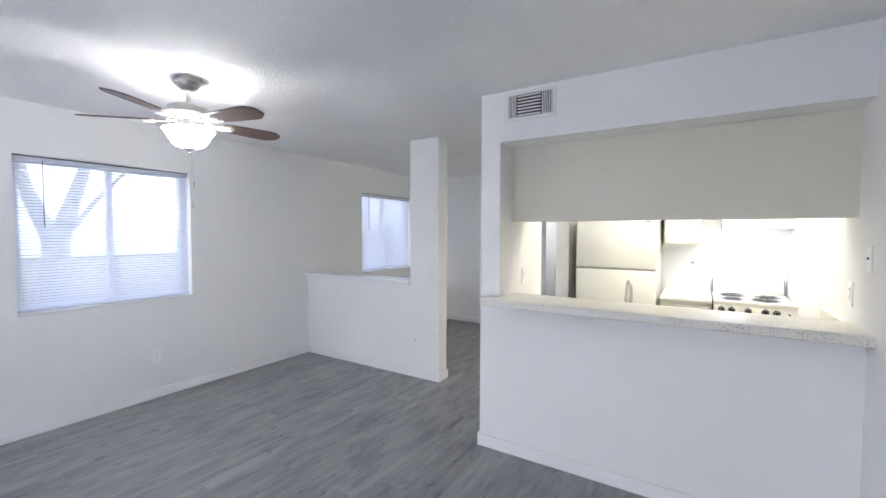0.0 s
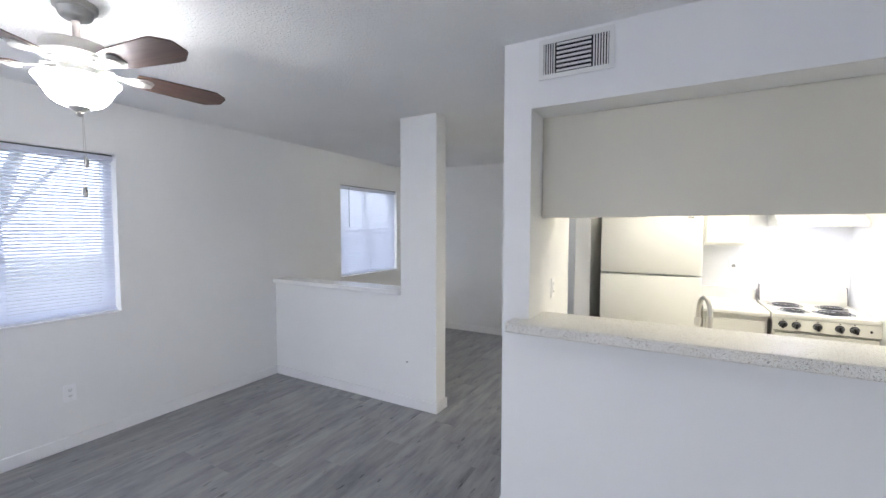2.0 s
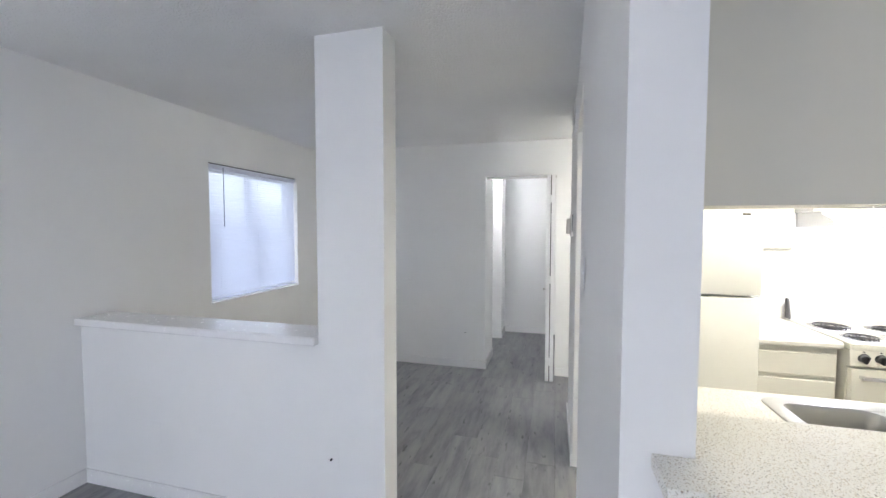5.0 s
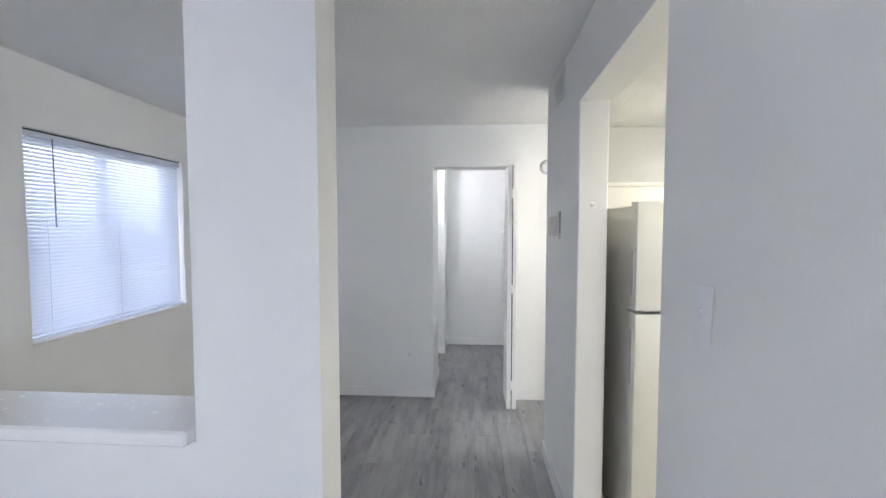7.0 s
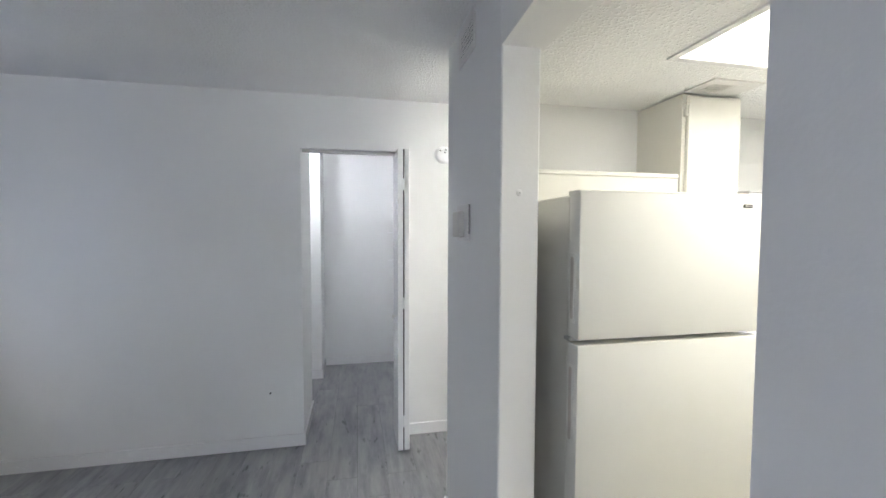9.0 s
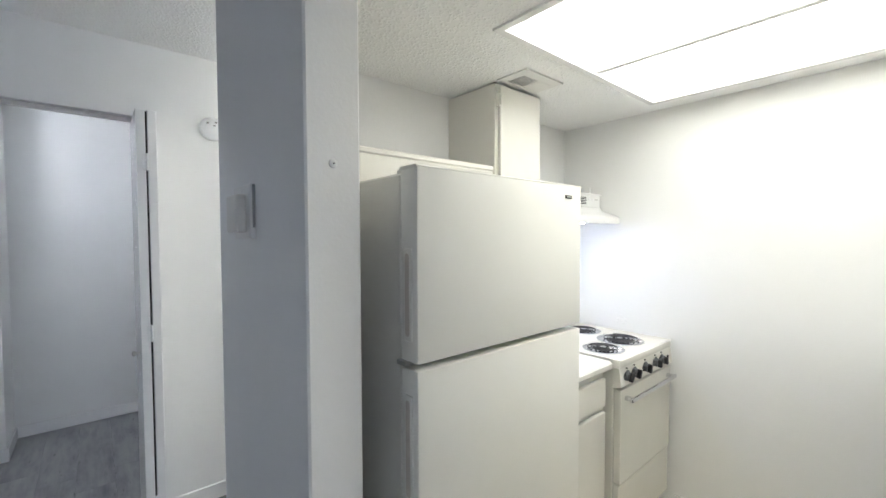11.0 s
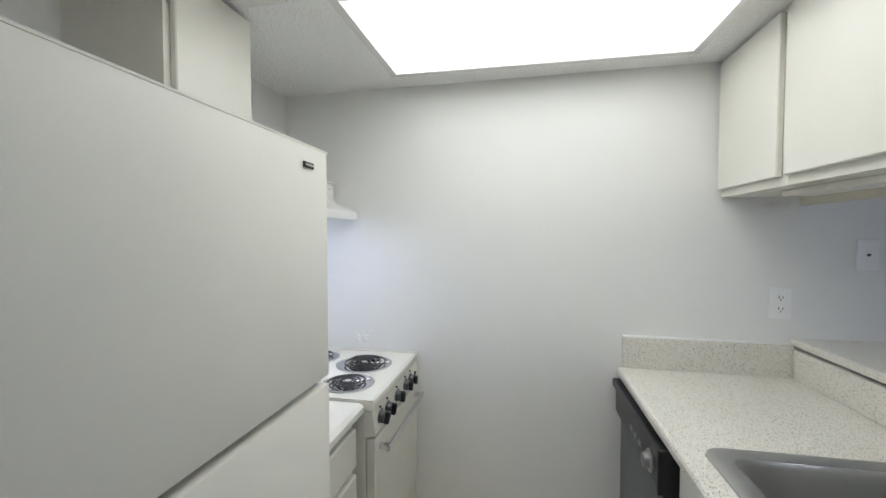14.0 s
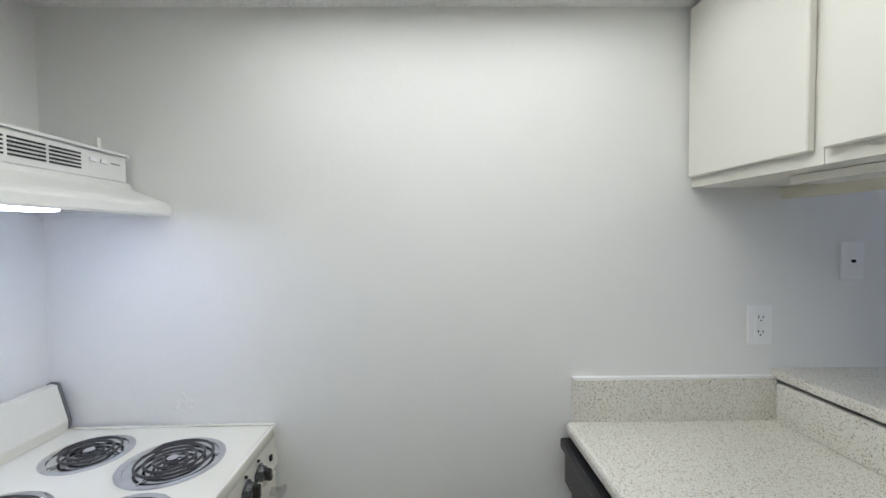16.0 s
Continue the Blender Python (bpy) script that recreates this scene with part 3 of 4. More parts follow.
for x0, x1 in ((SX0 + 0.03, -0.35), (-0.32, SX1 - 0.03)):
    bm = bmesh.new()
    y0, y1, z0, z1 = SY0 + 0.025, SY1 - 0.03, CT - 0.17, CT + 0.003
    rings = []
    for z, ins in ((z1, 0.0), (z1 - 0.01, 0.004), (z0 + 0.03, 0.012), (z0, 0.045)):
        ring = []
        c = 0.035
        for cx, cy, a0 in ((x1 - ins - c, y1 - ins - c, 0), (x0 + ins + c, y1 - ins - c, 90), (x0 + ins + c, y0 + ins + c, 180), (x1 - ins - c, y0 + ins + c, 270)):
            for k in range(5):
                a = radians(a0 + 22.5 * k)
                ring.append(bm.verts.new((cx + c * math.cos(a), cy + c * math.sin(a), z)))
        rings.append(ring)
    for a, b in zip(rings, rings[1:]):
        for k in range(20):
            bm.faces.new((a[k], a[(k + 1) % 20], b[(k + 1) % 20], b[k]))
    bm.faces.new(rings[-1])
    shell(bm, 0.0012)
    basin = part("basin", bm, STEEL, sink, smooth=True)
    bm = bmesh.new()
    lathe(bm, [(0.044, 0), (0.042, 0.004), (0.03, 0.003), (0.005, 0.002)], 20, ((x0 + x1) / 2, (y0 + y1) / 2, z0 + 0.001))
    part("drain", bm, CHROME, basin, smooth=True)

faucet = thing("faucet", "brushed nickel gooseneck kitchen faucet", "faucet", at=(-0.335, 2.782, CT), turn=18)
bm = bmesh.new()
lathe(bm, [(0.030, 0.0005), (0.030, 0.012), (0.022, 0.02), (0.019, 0.09), (0.015, 0.10)], 20)
part("base", bm, NICKEL, faucet, smooth=True)
bm = bmesh.new()
pts = [(0, 0, 0.095), (0, 0, 0.19)]
for k in range(11):
    a = math.pi * k / 10
    pts.append((0, 0.065 - 0.065 * math.cos(a), 0.195 + 0.075 * math.sin(a)))
pts.append((0, 0.134, 0.16))
tube(bm, pts, 0.0105, 14)
part("gooseneck", bm, NICKEL, faucet, smooth=True)
bm = bmesh.new()
lathe(bm, [(0.014, 0.162), (0.016, 0.155), (0.016, 0.125), (0.013, 0.12)], 16, (0, 0.134, 0))
part("spray_head", bm, NICKEL, faucet, smooth=True)
bm = bmesh.new()
tube(bm, [(0.018, 0, 0.065), (0.045, 0, 0.07), (0.075, -0.005, 0.12)], [0.008, 0.008, 0.006], 10)
part("lever", bm, NICKEL, faucet, smooth=True)

for a, b in ((HX1 + 0.012, -0.665), (-0.663, 0.073)):
    base = thing("base_cabinet", "cream painted base cabinet below the sink worktop", "cabinet", "base cabinets")
    boxes("carcass", CABINET, base, (a, 2.70, 0.10, b, 3.30, 0.70), (a, 3.26, 0.70, b, 3.30, CT - 0.04))
    boxes("toe_kick", CABINET, base, (a, 2.70, 0.0, b, 3.24, 0.099))
    m = (a + b) / 2
    for p, q in ((a + 0.02, m - 0.006), (m + 0.006, b - 0.02)):
        boxes("door", CABINET, base, (p, 3.301, 0.13, q, 3.32, 0.70), bevel=0.003)
        boxes("drawer_front", CABINET, base, (p, 3.301, 0.72, q, 3.32, CT - 0.05), bevel=0.003)

dw = thing("dishwasher", "black built-in dishwasher with a round dial", "dishwasher", at=(0, -0.002, 0))
D0, D1 = 0.078, 0.680
boxes("tub", BLACK, dw, (D0, 2.72, 0.08, D1, 3.30, CT - 0.042))
boxes("door", DARKGLASS, dw, (D0 + 0.003, 3.301, 0.13, D1 - 0.003, 3.330, 0.715), bevel=0.003, label="dark grey dishwasher door panel")
boxes("control_panel", BLACK, dw, (D0 + 0.002, 3.301, 0.72, D1 - 0.002, 3.352, 0.822), bevel=0.006, seg=2)
boxes("handle", BLACK, dw, (D0 + 0.002, 3.301, 0.826, D1 - 0.002, 3.366, 0.858), bevel=0.006, seg=2, label="black door handle strip")
boxes("kick_plate", BLACK, dw, (D0 + 0.003, 3.25, 0.0, D1 - 0.003, 3.27, 0.125))
bm = bmesh.new()
lathe(bm, [(0.034, 0), (0.034, 0.004), (0.024, 0.008), (0.021, 0.022), (0.005, 0.024)], 24, (0.20, 3.352, 0.770), Matrix.Rotation(radians(-90), 4, "X"))
boxes("end_block", BLACK, dw, (D0 - 0.002, 3.302, 0.735, D0 + 0.012, 3.368, 0.862), bevel=0.004, seg=2)
part("dial", bm, DIAL, dw, "grey round timer dial", True)
for k in range(3):
    boxes("button", DIAL, dw, (0.29 + 0.05 * k, 3.352, 0.760, 0.325 + 0.05 * k, 3.356, 0.778), bevel=0.001)

# ---- refrigerator ----


def refrigerator():
    fr = thing("refrigerator", "bisque top-freezer refrigerator with textured doors", "refrigerator", at=(-0.661, 4.148, 0))
    w = 0.361
    boxes("cabinet", FRIDGE, fr, (-w + 0.012, 0.085, 0.03, w - 0.012, 0.715, 1.625), bevel=0.006)
    for z0, z1, nm in ((0.07, 1.136, "fridge_door"), (1.152, 1.635, "freezer_door")):
        bm = bmesh.new()
        box(bm, -w, 0, z0, w, 0.070, z1, 0.006, 2)
        door = part(nm, bm, FRIDGE, fr, smooth=True)
        boxes("gasket", GASKET, door, (-w + 0.02, 0.0705, z0 + 0.015, w - 0.02, 0.0845, z1 - 0.015))
        h0, h1 = (1.205, 1.435) if nm == "freezer_door" else (0.80, 1.07)
        bm = bmesh.new()
        box(bm, -w - 0.004, 0.020, h0, -w + 0.002, 0.052, h1, 0.004, 2)
        hd = part("handle", bm, FRIDGE, door, "recessed pocket handle on the door edge")
        bm = bmesh.new()
        side = []
        for cz, a0 in ((h1 - 0.021, 0), (h0 + 0.021, 180)):
            for q in range(9):
                a = radians(a0 + 22.5 * q)
                side.append((0.036 + 0.0085 * math.cos(a), cz + 0.0085 * math.sin(a)))
        prism(bm, side, -w - 0.0052, -w - 0.0035)
        # flat inlay: tan plastic, with the pocket's shade in its darker colour
        part("shaded_grip", bm, ALMOND, hd)
        rim = [(0.006, z1 - 0.007), (-0.0005, z1 - 0.004), (-0.0005, z1 - 0.001), (0.005, z1 + 0.0015), (0.066, z1 + 0.0015), (0.0715, z1 - 0.001), (0.0715, z1 - 0.006), (0.068, z1 - 0.007)]
        if nm == "freezer_door":
            bm = bmesh.new()
            prism(bm, rim, -w - 0.0015, w + 0.0005)
            part("door_cap", bm, FRIDGE, door, "moulded cap along the door top")
    boxes("hinge_cover", FRIDGE, fr, (-w + 0.03, 0.078, 1.626, -w + 0.10, 0.13, 1.640), bevel=0.003)
    boxes("hinge", STEEL, fr, (-w - 0.003, 0.05, 1.1385, -w + 0.06, 0.085, 1.1495), label="steel centre hinge")
    bd = boxes("badge", SLOT, fr, (w - 0.100, -0.003, 1.588, w - 0.064, 0.0005, 1.599))
    boxes("badge_bar", NICKEL, bd, (w - 0.096, -0.0045, 1.5915, w - 0.068, -0.0031, 1.5955))
    boxes("grille", GASKET, fr, (-w + 0.02, 0.06, 0.0, w - 0.02, 0.08, 0.062))


refrigerator()
fshelf = thing("fridge_shelf", "cream painted shelf board above the refrigerator", "shelf")
boxes("board", CABINET, fshelf, (HX1 + 0.001, 4.60, 1.742, -0.276, YK - 0.001, 1.760))
boxes("edge_trim", CABINET, fshelf, (HX1 + 0.001, 4.582, 1.744, -0.276, 4.599, 1.764), bevel=0.004)
boxes("fascia", CABINET, fshelf, (HX1 + 0.001, 4.590, 1.628, -0.276, 4.599, 1.7435), label="cream board closing the gap above the refrigerator")

tall = thing("wall_cabinet", "cream tall wall cabinet beside the range hood", "cabinet")
boxes("carcass", CABINET, tall, (-0.272, 4.582, 1.372, 0.040, YK - 0.001, KH - 0.009))
boxes("door", CABINET, tall, (-0.255, 4.562, 1.392, 0.026, 4.581, KH - 0.022), bevel=0.003)
for z in (2.02, 1.42):
    bm = bmesh.new()
    box(bm, -0.268, 4.560, z, -0.256, 4.5815, z + 0.055, 0.002)
    lathe(bm, [(0.005, z + 0.008), (0.005, z + 0.047)], 10, (-0.259, 4.558, 0))
    part("hinge", bm, CABINET, tall)

small = thing("small_base_cabinet", "cream drawer base cabinet between refrigerator and stove", "cabinet")
boxes("carcass", CABINET, small, (-0.275, 4.285, 0.10, 0.124, YK - 0.001, 0.862))
boxes("toe_kick", CABINET, small, (-0.275, 4.34, 0, 0.124, 4.36, 0.099))
boxes("drawer_front", CABINET, small, (-0.255, 4.264, 0.700, 0.112, 4.284, 0.828), bevel=0.004)
boxes("door", CABINET, small, (-0.255, 4.264, 0.12, 0.112, 4.284, 0.676), bevel=0.004)
stop = thing("small_worktop", "cream laminate worktop beside the stove", "countertop")
bm = bmesh.new()
prism(bm, [(4.245, 0.874), (4.253, 0.864), (YK - 0.001, 0.864), (YK - 0.001, 0.902), (4.258, 0.902), (4.245, 0.892)], -0.278, 0.130)
part("slab", bm, LAMINATE, stop)
boxes("backsplash", LAMINATE, stop, (-0.278, YK - 0.022, 0.9025, 0.130, YK - 0.001, 0.995), bevel=0.002)

# ---- stove ----


def stove():
    x0, x1, yf, yb, top = 0.140, 0.708, 4.218, 4.866, 0.905
    st = thing("electric_stove", "almond electric coil stove with four burners", "stove")
    boxes("body", ENAMEL, st, (x0 + 0.004, yf + 0.03, 0.07, x1 - 0.004, yb, 0.868), bevel=0.003)
    bm = bmesh.new()
    burners = ((0.560, 4.640, 0.082), (0.512, 4.398, 0.102), (0.285, 4.370, 0.082), (0.285, 4.640, 0.102))
    box(bm, x0, yf - 0.002, 0.8725, x0 + 0.012, yb - 0.02, top, 0.004, 2)
    box(bm, x1 - 0.012, yf - 0.002, 0.8725, x1, yb - 0.02, top, 0.004, 2)
    box(bm, x0 + 0.012, yf - 0.002, 0.8725, x1 - 0.012, yf + 0.012, top, 0.004, 2)
    xm, ym = 0.4, 4.51
    for bx, by, r in burners:
        qx0, qx1 = (xm, x1 - 0.010) if bx > xm else (x0 + 0.010, xm)
        qy0, qy1 = (ym, yb - 0.02) if by > ym else (yf + 0.010, ym)
        angles = sorted([2 * math.pi * i / 40 for i in range(40)] + [math.atan2(cy - by, cx - bx) % (2 * math.pi) for cx in (qx0, qx1) for cy in (qy0, qy1)])
        ring_in, ring_out = [], []
        for a in angles:
            ca, sa = math.cos(a), math.sin(a)
            reach = min([(((qx1 if ca > 0 else qx0) - bx) / ca) if abs(ca) > 1e-9 else 9, (((qy1 if sa > 0 else qy0) - by) / sa) if abs(sa) > 1e-9 else 9])
            ring_in.append(bm.verts.new((bx + (r + 0.006) * ca, by + (r + 0.006) * sa, top - 0.001)))
            ring_out.append(bm.verts.new((bx + reach * ca, by + reach * sa, top - 0.001)))
        for i in range(len(angles)):
            k = (i + 1) % len(angles)
            bm.faces.new((ring_in[i], ring_out[i], ring_out[k], ring_in[k]))
    bmesh.ops.remove_doubles(bm, verts=bm.verts, dist=0.00002)
    part("cooktop", bm, ENAMEL, st, smooth=True)
    for xa in (x0, x1 - 0.012):
        boxes("cooktop_lip", ENAMEL, st, (xa, yf - 0.002, top + 0.0002, xa + 0.012, yb - 0.07, top + 0.005), bevel=0.002)
    bm = bmesh.new()
    prism(bm, [(yb - 0.055, top + 0.001), (yb - 0.001, top + 0.001), (yb - 0.001, 1.035), (yb - 0.012, 1.043), (yb - 0.030, 1.040), (yb - 0.058, 0.935)], x0 + 0.012, x1 - 0.012)
    bg = part("backguard", bm, ENAMEL, st)
    for a, b in ((x0 + 0.005, x0 + 0.0115), (x1 - 0.0115, x1 - 0.005)):
        bm = bmesh.new()
        prism(bm, [(yb - 0.060, top + 0.006), (yb, top + 0.006), (yb, 1.040), (yb - 0.010, 1.047), (yb - 0.034, 1.044), (yb - 0.063, 0.935)], a, b)
        part("end_cap", bm, GASKET, bg, "dark grey end cap")
    bm = bmesh.new()
    prism(bm, [(yf - 0.008, 0.790), (yf + 0.03, 0.780), (yf + 0.03, 0.870), (yf + 0.002, 0.8715)], x0 + 0.002, x1 - 0.002)
    cp = part("control_panel", bm, ENAMEL, st)
    tilt = Matrix.Rotation(radians(97), 4, "X")
    for k, xk in enumerate((0.185, 0.258, 0.372, 0.486, 0.560)):
        y, z = yf - 0.0035, 0.832
        bm = bmesh.new()
        lathe(bm, [(0.026, 0), (0.026, 0.003), (0.021, 0.005), (0.020, 0.016), (0.017, 0.019)], 22, (xk + 0.015, y, z), tilt)
        kn = part("knob", bm, KNOB, cp, "grey and black control knob", True)
        bm = bmesh.new()
        box(bm, -0.008, -0.021, 0.015, 0.008, 0.021, 0.036, 0.004)
        bmesh.ops.transform(bm, matrix=Matrix.Translation((xk + 0.015, y, z)) @ tilt @ Matrix.Rotation(radians(12 * k - 20), 4, "Z"), verts=bm.verts)
        part("pointer", bm, BLACK, kn)
        boxes("indicator_dot", SLOT, cp, (xk + 0.012, y - 0.004, z + 0.031, xk + 0.018, y + 0.002, z + 0.036))
    boxes("indicator_lamp", SLOT, cp, (0.650, yf - 0.0085, 0.822, 0.662, yf - 0.002, 0.836))
    boxes("oven_door", ENAMEL, st, (x0 + 0.010, yf - 0.004, 0.345, x1 - 0.010, yf + 0.029, 0.772), bevel=0.005, seg=2)
    dr = boxes("storage_drawer", ENAMEL, st, (x0 + 0.010, yf + 0.001, 0.100, x1 - 0.010, yf + 0.029, 0.337), bevel=0.005, seg=2)
    hd = boxes("oven_handle", CHROME, st, (x0 + 0.035, yf - 0.045, 0.722, x1 - 0.035, yf - 0.032, 0.742), bevel=0.004, seg=2, label="chrome oven door handle bar")
    for xa in (x0 + 0.045, x1 - 0.065):
        boxes("handle_bracket", CHROME, hd, (xa, yf - 0.033, 0.724, xa + 0.02, yf - 0.003, 0.740))
    for fx in (x0 + 0.04, x1 - 0.04):
        for fy in (yf + 0.06, yb - 0.06):
            bm = bmesh.new()
            lathe(bm, [(0.018, 0), (0.018, 0.01), (0.008, 0.015), (0.008, 0.071)], 12, (fx, fy, 0))
            part("levelling_foot", bm, BLACK, st)
    for bi, (bx, by, r) in enumerate(burners):
        bm = bmesh.new()
        lathe(bm, [(r + 0.016, top - 0.0005), (r + 0.016, top + 0.002), (r + 0.012, top + 0.0035), (r + 0.001, top + 0.0025), (r - 0.004, top - 0.006), (r * 0.80, top - 0.022), (r * 0.45, top - 0.029), (r * 0.16, top - 0.030)], 40, (bx, by, 0))
        pan = part("drip_pan", bm, PAN, st, "chrome drip pan ring", True)
        bm = bmesh.new()
        hole = []
        for q in range(14):
            a = 2 * math.pi * q / 14
            hole.append((bx + 0.02 + r * 0.36 * math.cos(a), by - r * 0.45 + r * 0.24 * math.sin(a)))
        lo = [bm.verts.new((x, y, top - 0.0285)) for x, y in hole]
        hi = [bm.verts.new((x, y, top - 0.0225)) for x, y in hole]
        bm.faces.new(lo)
        bm.faces.new(hi)
        for q in range(14):
            bm.faces.new((lo[q], lo[(q + 1) % 14], hi[(q + 1) % 14], hi[q]))
        part("terminal_block", bm, SLOT, pan, "dark opening in the drip pan")
        bm = bmesh.new()
        turns = 3.1 if r < 0.09 else 3.9
        n = int(turns * 26)
        pts, rad = [], []
        for i in range(n + 1):
            a = 2 * math.pi * i / 26 + radians(50 + 35 * bi)
            rr = 0.019 + (r - 0.007 - 0.019) * i / n
            pts.append((bx + rr * math.cos(a), by + rr * math.sin(a), top + 0.0085))
        ex, ey = pts[-1][0] - bx, pts[-1][1] - by
        pts.append((bx + ex * 0.98 - ey * 0.22, by + ey * 0.98 + ex * 0.22, top + 0.003))
        pts.append((bx + ex * 0.90 - ey * 0.36, by + ey * 0.90 + ex * 0.36, top - 0.012))
        tube(bm, pts, 0.0034, 8)
        part("burner_coil", bm, COIL, pan, "black spiral heating coil", True)
        bm = bmesh.new()
        for k in range(3):
            a = radians(30 + 120 * k + 20 * bi)
            tube(bm, [(bx, by, top + 0.003), (bx + (r + 0.002) * math.cos(a), by + (r + 0.002) * math.sin(a), top + 0.003)], 0.0024, 5)
        part("coil_support", bm, CHROME, pan)
        bm = bmesh.new()
        lathe(bm, [(0.013, top + 0.004), (0.013, top + 0.011), (0.004, top + 0.012)], 14, (bx, by, 0))
        part("centre_cap", bm, CHROME, pan, smooth=True)


stove()

hood = thing("range_hood", "white under-lit range hood above the stove", "range hood")
hx0, hx1 = 0.200, 0.7135
bm = bmesh.new()
box(bm, hx0 - 0.045, 4.622, 1.6225, hx1 - 0.012, YK - 0.001, 1.695, 0.003)
housing = part("housing", bm, HOODW, hood)
boxes("top_flange", HOODW, hood, (hx0 - 0.047, 4.614, 1.6955, hx1 - 0.010, YK - 0.001, 1.702))
bm = bmesh.new()
rings = []
profile = [(4.510, 1.526), (4.507, 1.532), (4.507, 1.552), (4.511, 1.561), (4.522, 1.569), (4.545, 1.578), (4.600, 1.598), (4.617, 1.608), (4.6215, 1.622)]
for x in (hx0, hx1):
    rings.append([bm.verts.new((x, y, z)) for y, z in profile] + [bm.verts.new((x, YK - 0.001, 1.622)), bm.verts.new((x, YK - 0.001, 1.526))])
for k in range(9):
    bm.faces.new((rings[0][k], rings[0][k + 1], rings[1][k + 1], rings[1][k]))
for ring in rings:
    bm.faces.new(ring)
shell(bm, 0.003)
part("canopy", bm, HOODW, hood)
bm = bmesh.new()
tube(bm, [(hx0 - 0.0012, y - 0.0005, z) for y, z in profile], 0.0011, 6)
part("side_seam", bm, DIAL, hood, "thin dark folded seam")
boxes("wire_stub", HOODW, hood, (hx1 - 0.065, 4.66, 1.7025, hx1 - 0.053, 4.672, 1.742))
boxes("under_panel", HOODW, hood, (hx0 + 0.006, 4.515, 1.545, hx1 - 0.006, YK - 0.004, 1.549))
boxes("filter", STEEL, hood, (hx0 + 0.20, 4.62, 1.538, hx1 - 0.06, YK - 0.04, 1.5445))
boxes("lamp_lens", HOOD_GLOW, hood, (hx0 + 0.02, 4.530, 1.5225, hx0 + 0.18, 4.600, 1.5445), bevel=0.003, label="lit white hood lamp lens")
for g in range(3):
    for k in range(5):
        xa = 0.272 + 0.094 * g
        boxes("vent_slot", SLOT, housing, (xa, 4.6195, 1.640 + 0.009 * k, xa + 0.084, 4.6225, 1.644 + 0.009 * k))
for k in range(2):
    boxes("rocker_switch", PLASTIC, housing, (0.570 + 0.036 * k, 4.618, 1.664, 0.592 + 0.036 * k, 4.6235, 1.675), bevel=0.001)
boxes("label_bar", DIAL, housing, (0.645, 4.6205, 1.668, 0.675, 4.6225, 1.671))

# ---- kitchen ceiling light ----
lightbox = thing("ceiling_light_box", "recessed fluorescent light box with two diffuser panels", "ceiling light")
for a, b in ((LX0 + 0.025, LM - 0.008), (LM + 0.008, LX1 - 0.025)):
    boxes("diffuser", PANEL_GLOW, lightbox, (a, LY0 + 0.025, KH + 0.085, b, LY1 - 0.025, KH + 0.091), label="glowing white acrylic diffuser panel")
f = 0.028
boxes("rim", TRIM, lightbox, (LX0, LY0, KH - 0.008, LX0 + f, LY1, KH + 0.004), (LX1 - f, LY0, KH - 0.008, LX1, LY1, KH + 0.004),
      (LX0 + f, LY0, KH - 0.008, LX1 - f, LY0 + f, KH + 0.004), (LX0 + f, LY1 - f, KH - 0.008, LX1 - f, LY1, KH + 0.004))
boxes("cross_bar", TRIM, lightbox, (LM - 0.014, LY0 + 0.004, KH + 0.002, LM + 0.014, LY1 - 0.004, KH + 0.0845))


# ---- grilles, plates and small fittings ----
def slatted_vent(name, label, m, w, h, groups, plate=True):
    """A register in the local xz plane, facing -y."""
    v = thing(name, label, "vent")
    v.matrix_world = m
    fr = 0.022
    boxes("rim", GRILLE, v, (-w / 2, -0.008, -h / 2, -w / 2 + fr, -0.0005, h / 2), (w / 2 - fr, -0.008, -h / 2, w / 2, -0.0005, h / 2),
          (-w / 2 + fr, -0.008, -h / 2, w / 2 - fr, -0.0005, -h / 2 + fr), (-w / 2 + fr, -0.008, h / 2 - fr, w / 2 - fr, -0.0005, h / 2))
    boxes("backing", SLOT, v, (-w / 2 + fr, -0.0015, -h / 2 + fr, w / 2 - fr, -0.0007, h / 2 - fr))
    iw, ih = w - 2 * fr, h - 2 * fr
    for kind, a, b, count in groups:
        x0, x1 = -iw / 2 + a * iw, -iw / 2 + b * iw
        for k in range(count):
            if kind == "h":
                z = -ih / 2 + ih * (k + 0.5) / count
                t = ih / count * 0.22
                boxes("slat", GRILLE, v, (x0, -0.0075, z - t, x1, -0.002, z + t))
            else:
                x = x0 + (x1 - x0) * (k + 0.5) / count
                t = (x1 - x0) / count * 0.24
                boxes("slat", GRILLE, v, (x - t, -0.0075, -ih / 2, x + t, -0.002, ih / 2))
    return v


slatted_vent("wall_register", "white metal air register above the bar", pose(-0.907, YB, 2.305), 0.335, 0.185,
             [("v", 0.0, 0.19, 5), ("h", 0.21, 0.74, 7), ("v", 0.76, 1.0, 6)])
slatted_vent("return_vent", "small white vent high on the hall wall", pose(HX0, 4.66, 2.30, 0, 0, -90), 0.25, 0.16, [("h", 0, 1, 6)])
cv = thing("ceiling_vent", "white ceiling register beside the light box", "vent")
boxes("frame", GRILLE, cv, (-0.278, 4.405, KH - 0.007, -0.240, 4.562, KH - 0.0005), (-0.138, 4.405, KH - 0.007, -0.024, 4.562, KH - 0.0005),
      (-0.240, 4.405, KH - 0.007, -0.138, 4.452, KH - 0.0005), (-0.240, 4.540, KH - 0.007, -0.138, 4.562, KH - 0.0005))
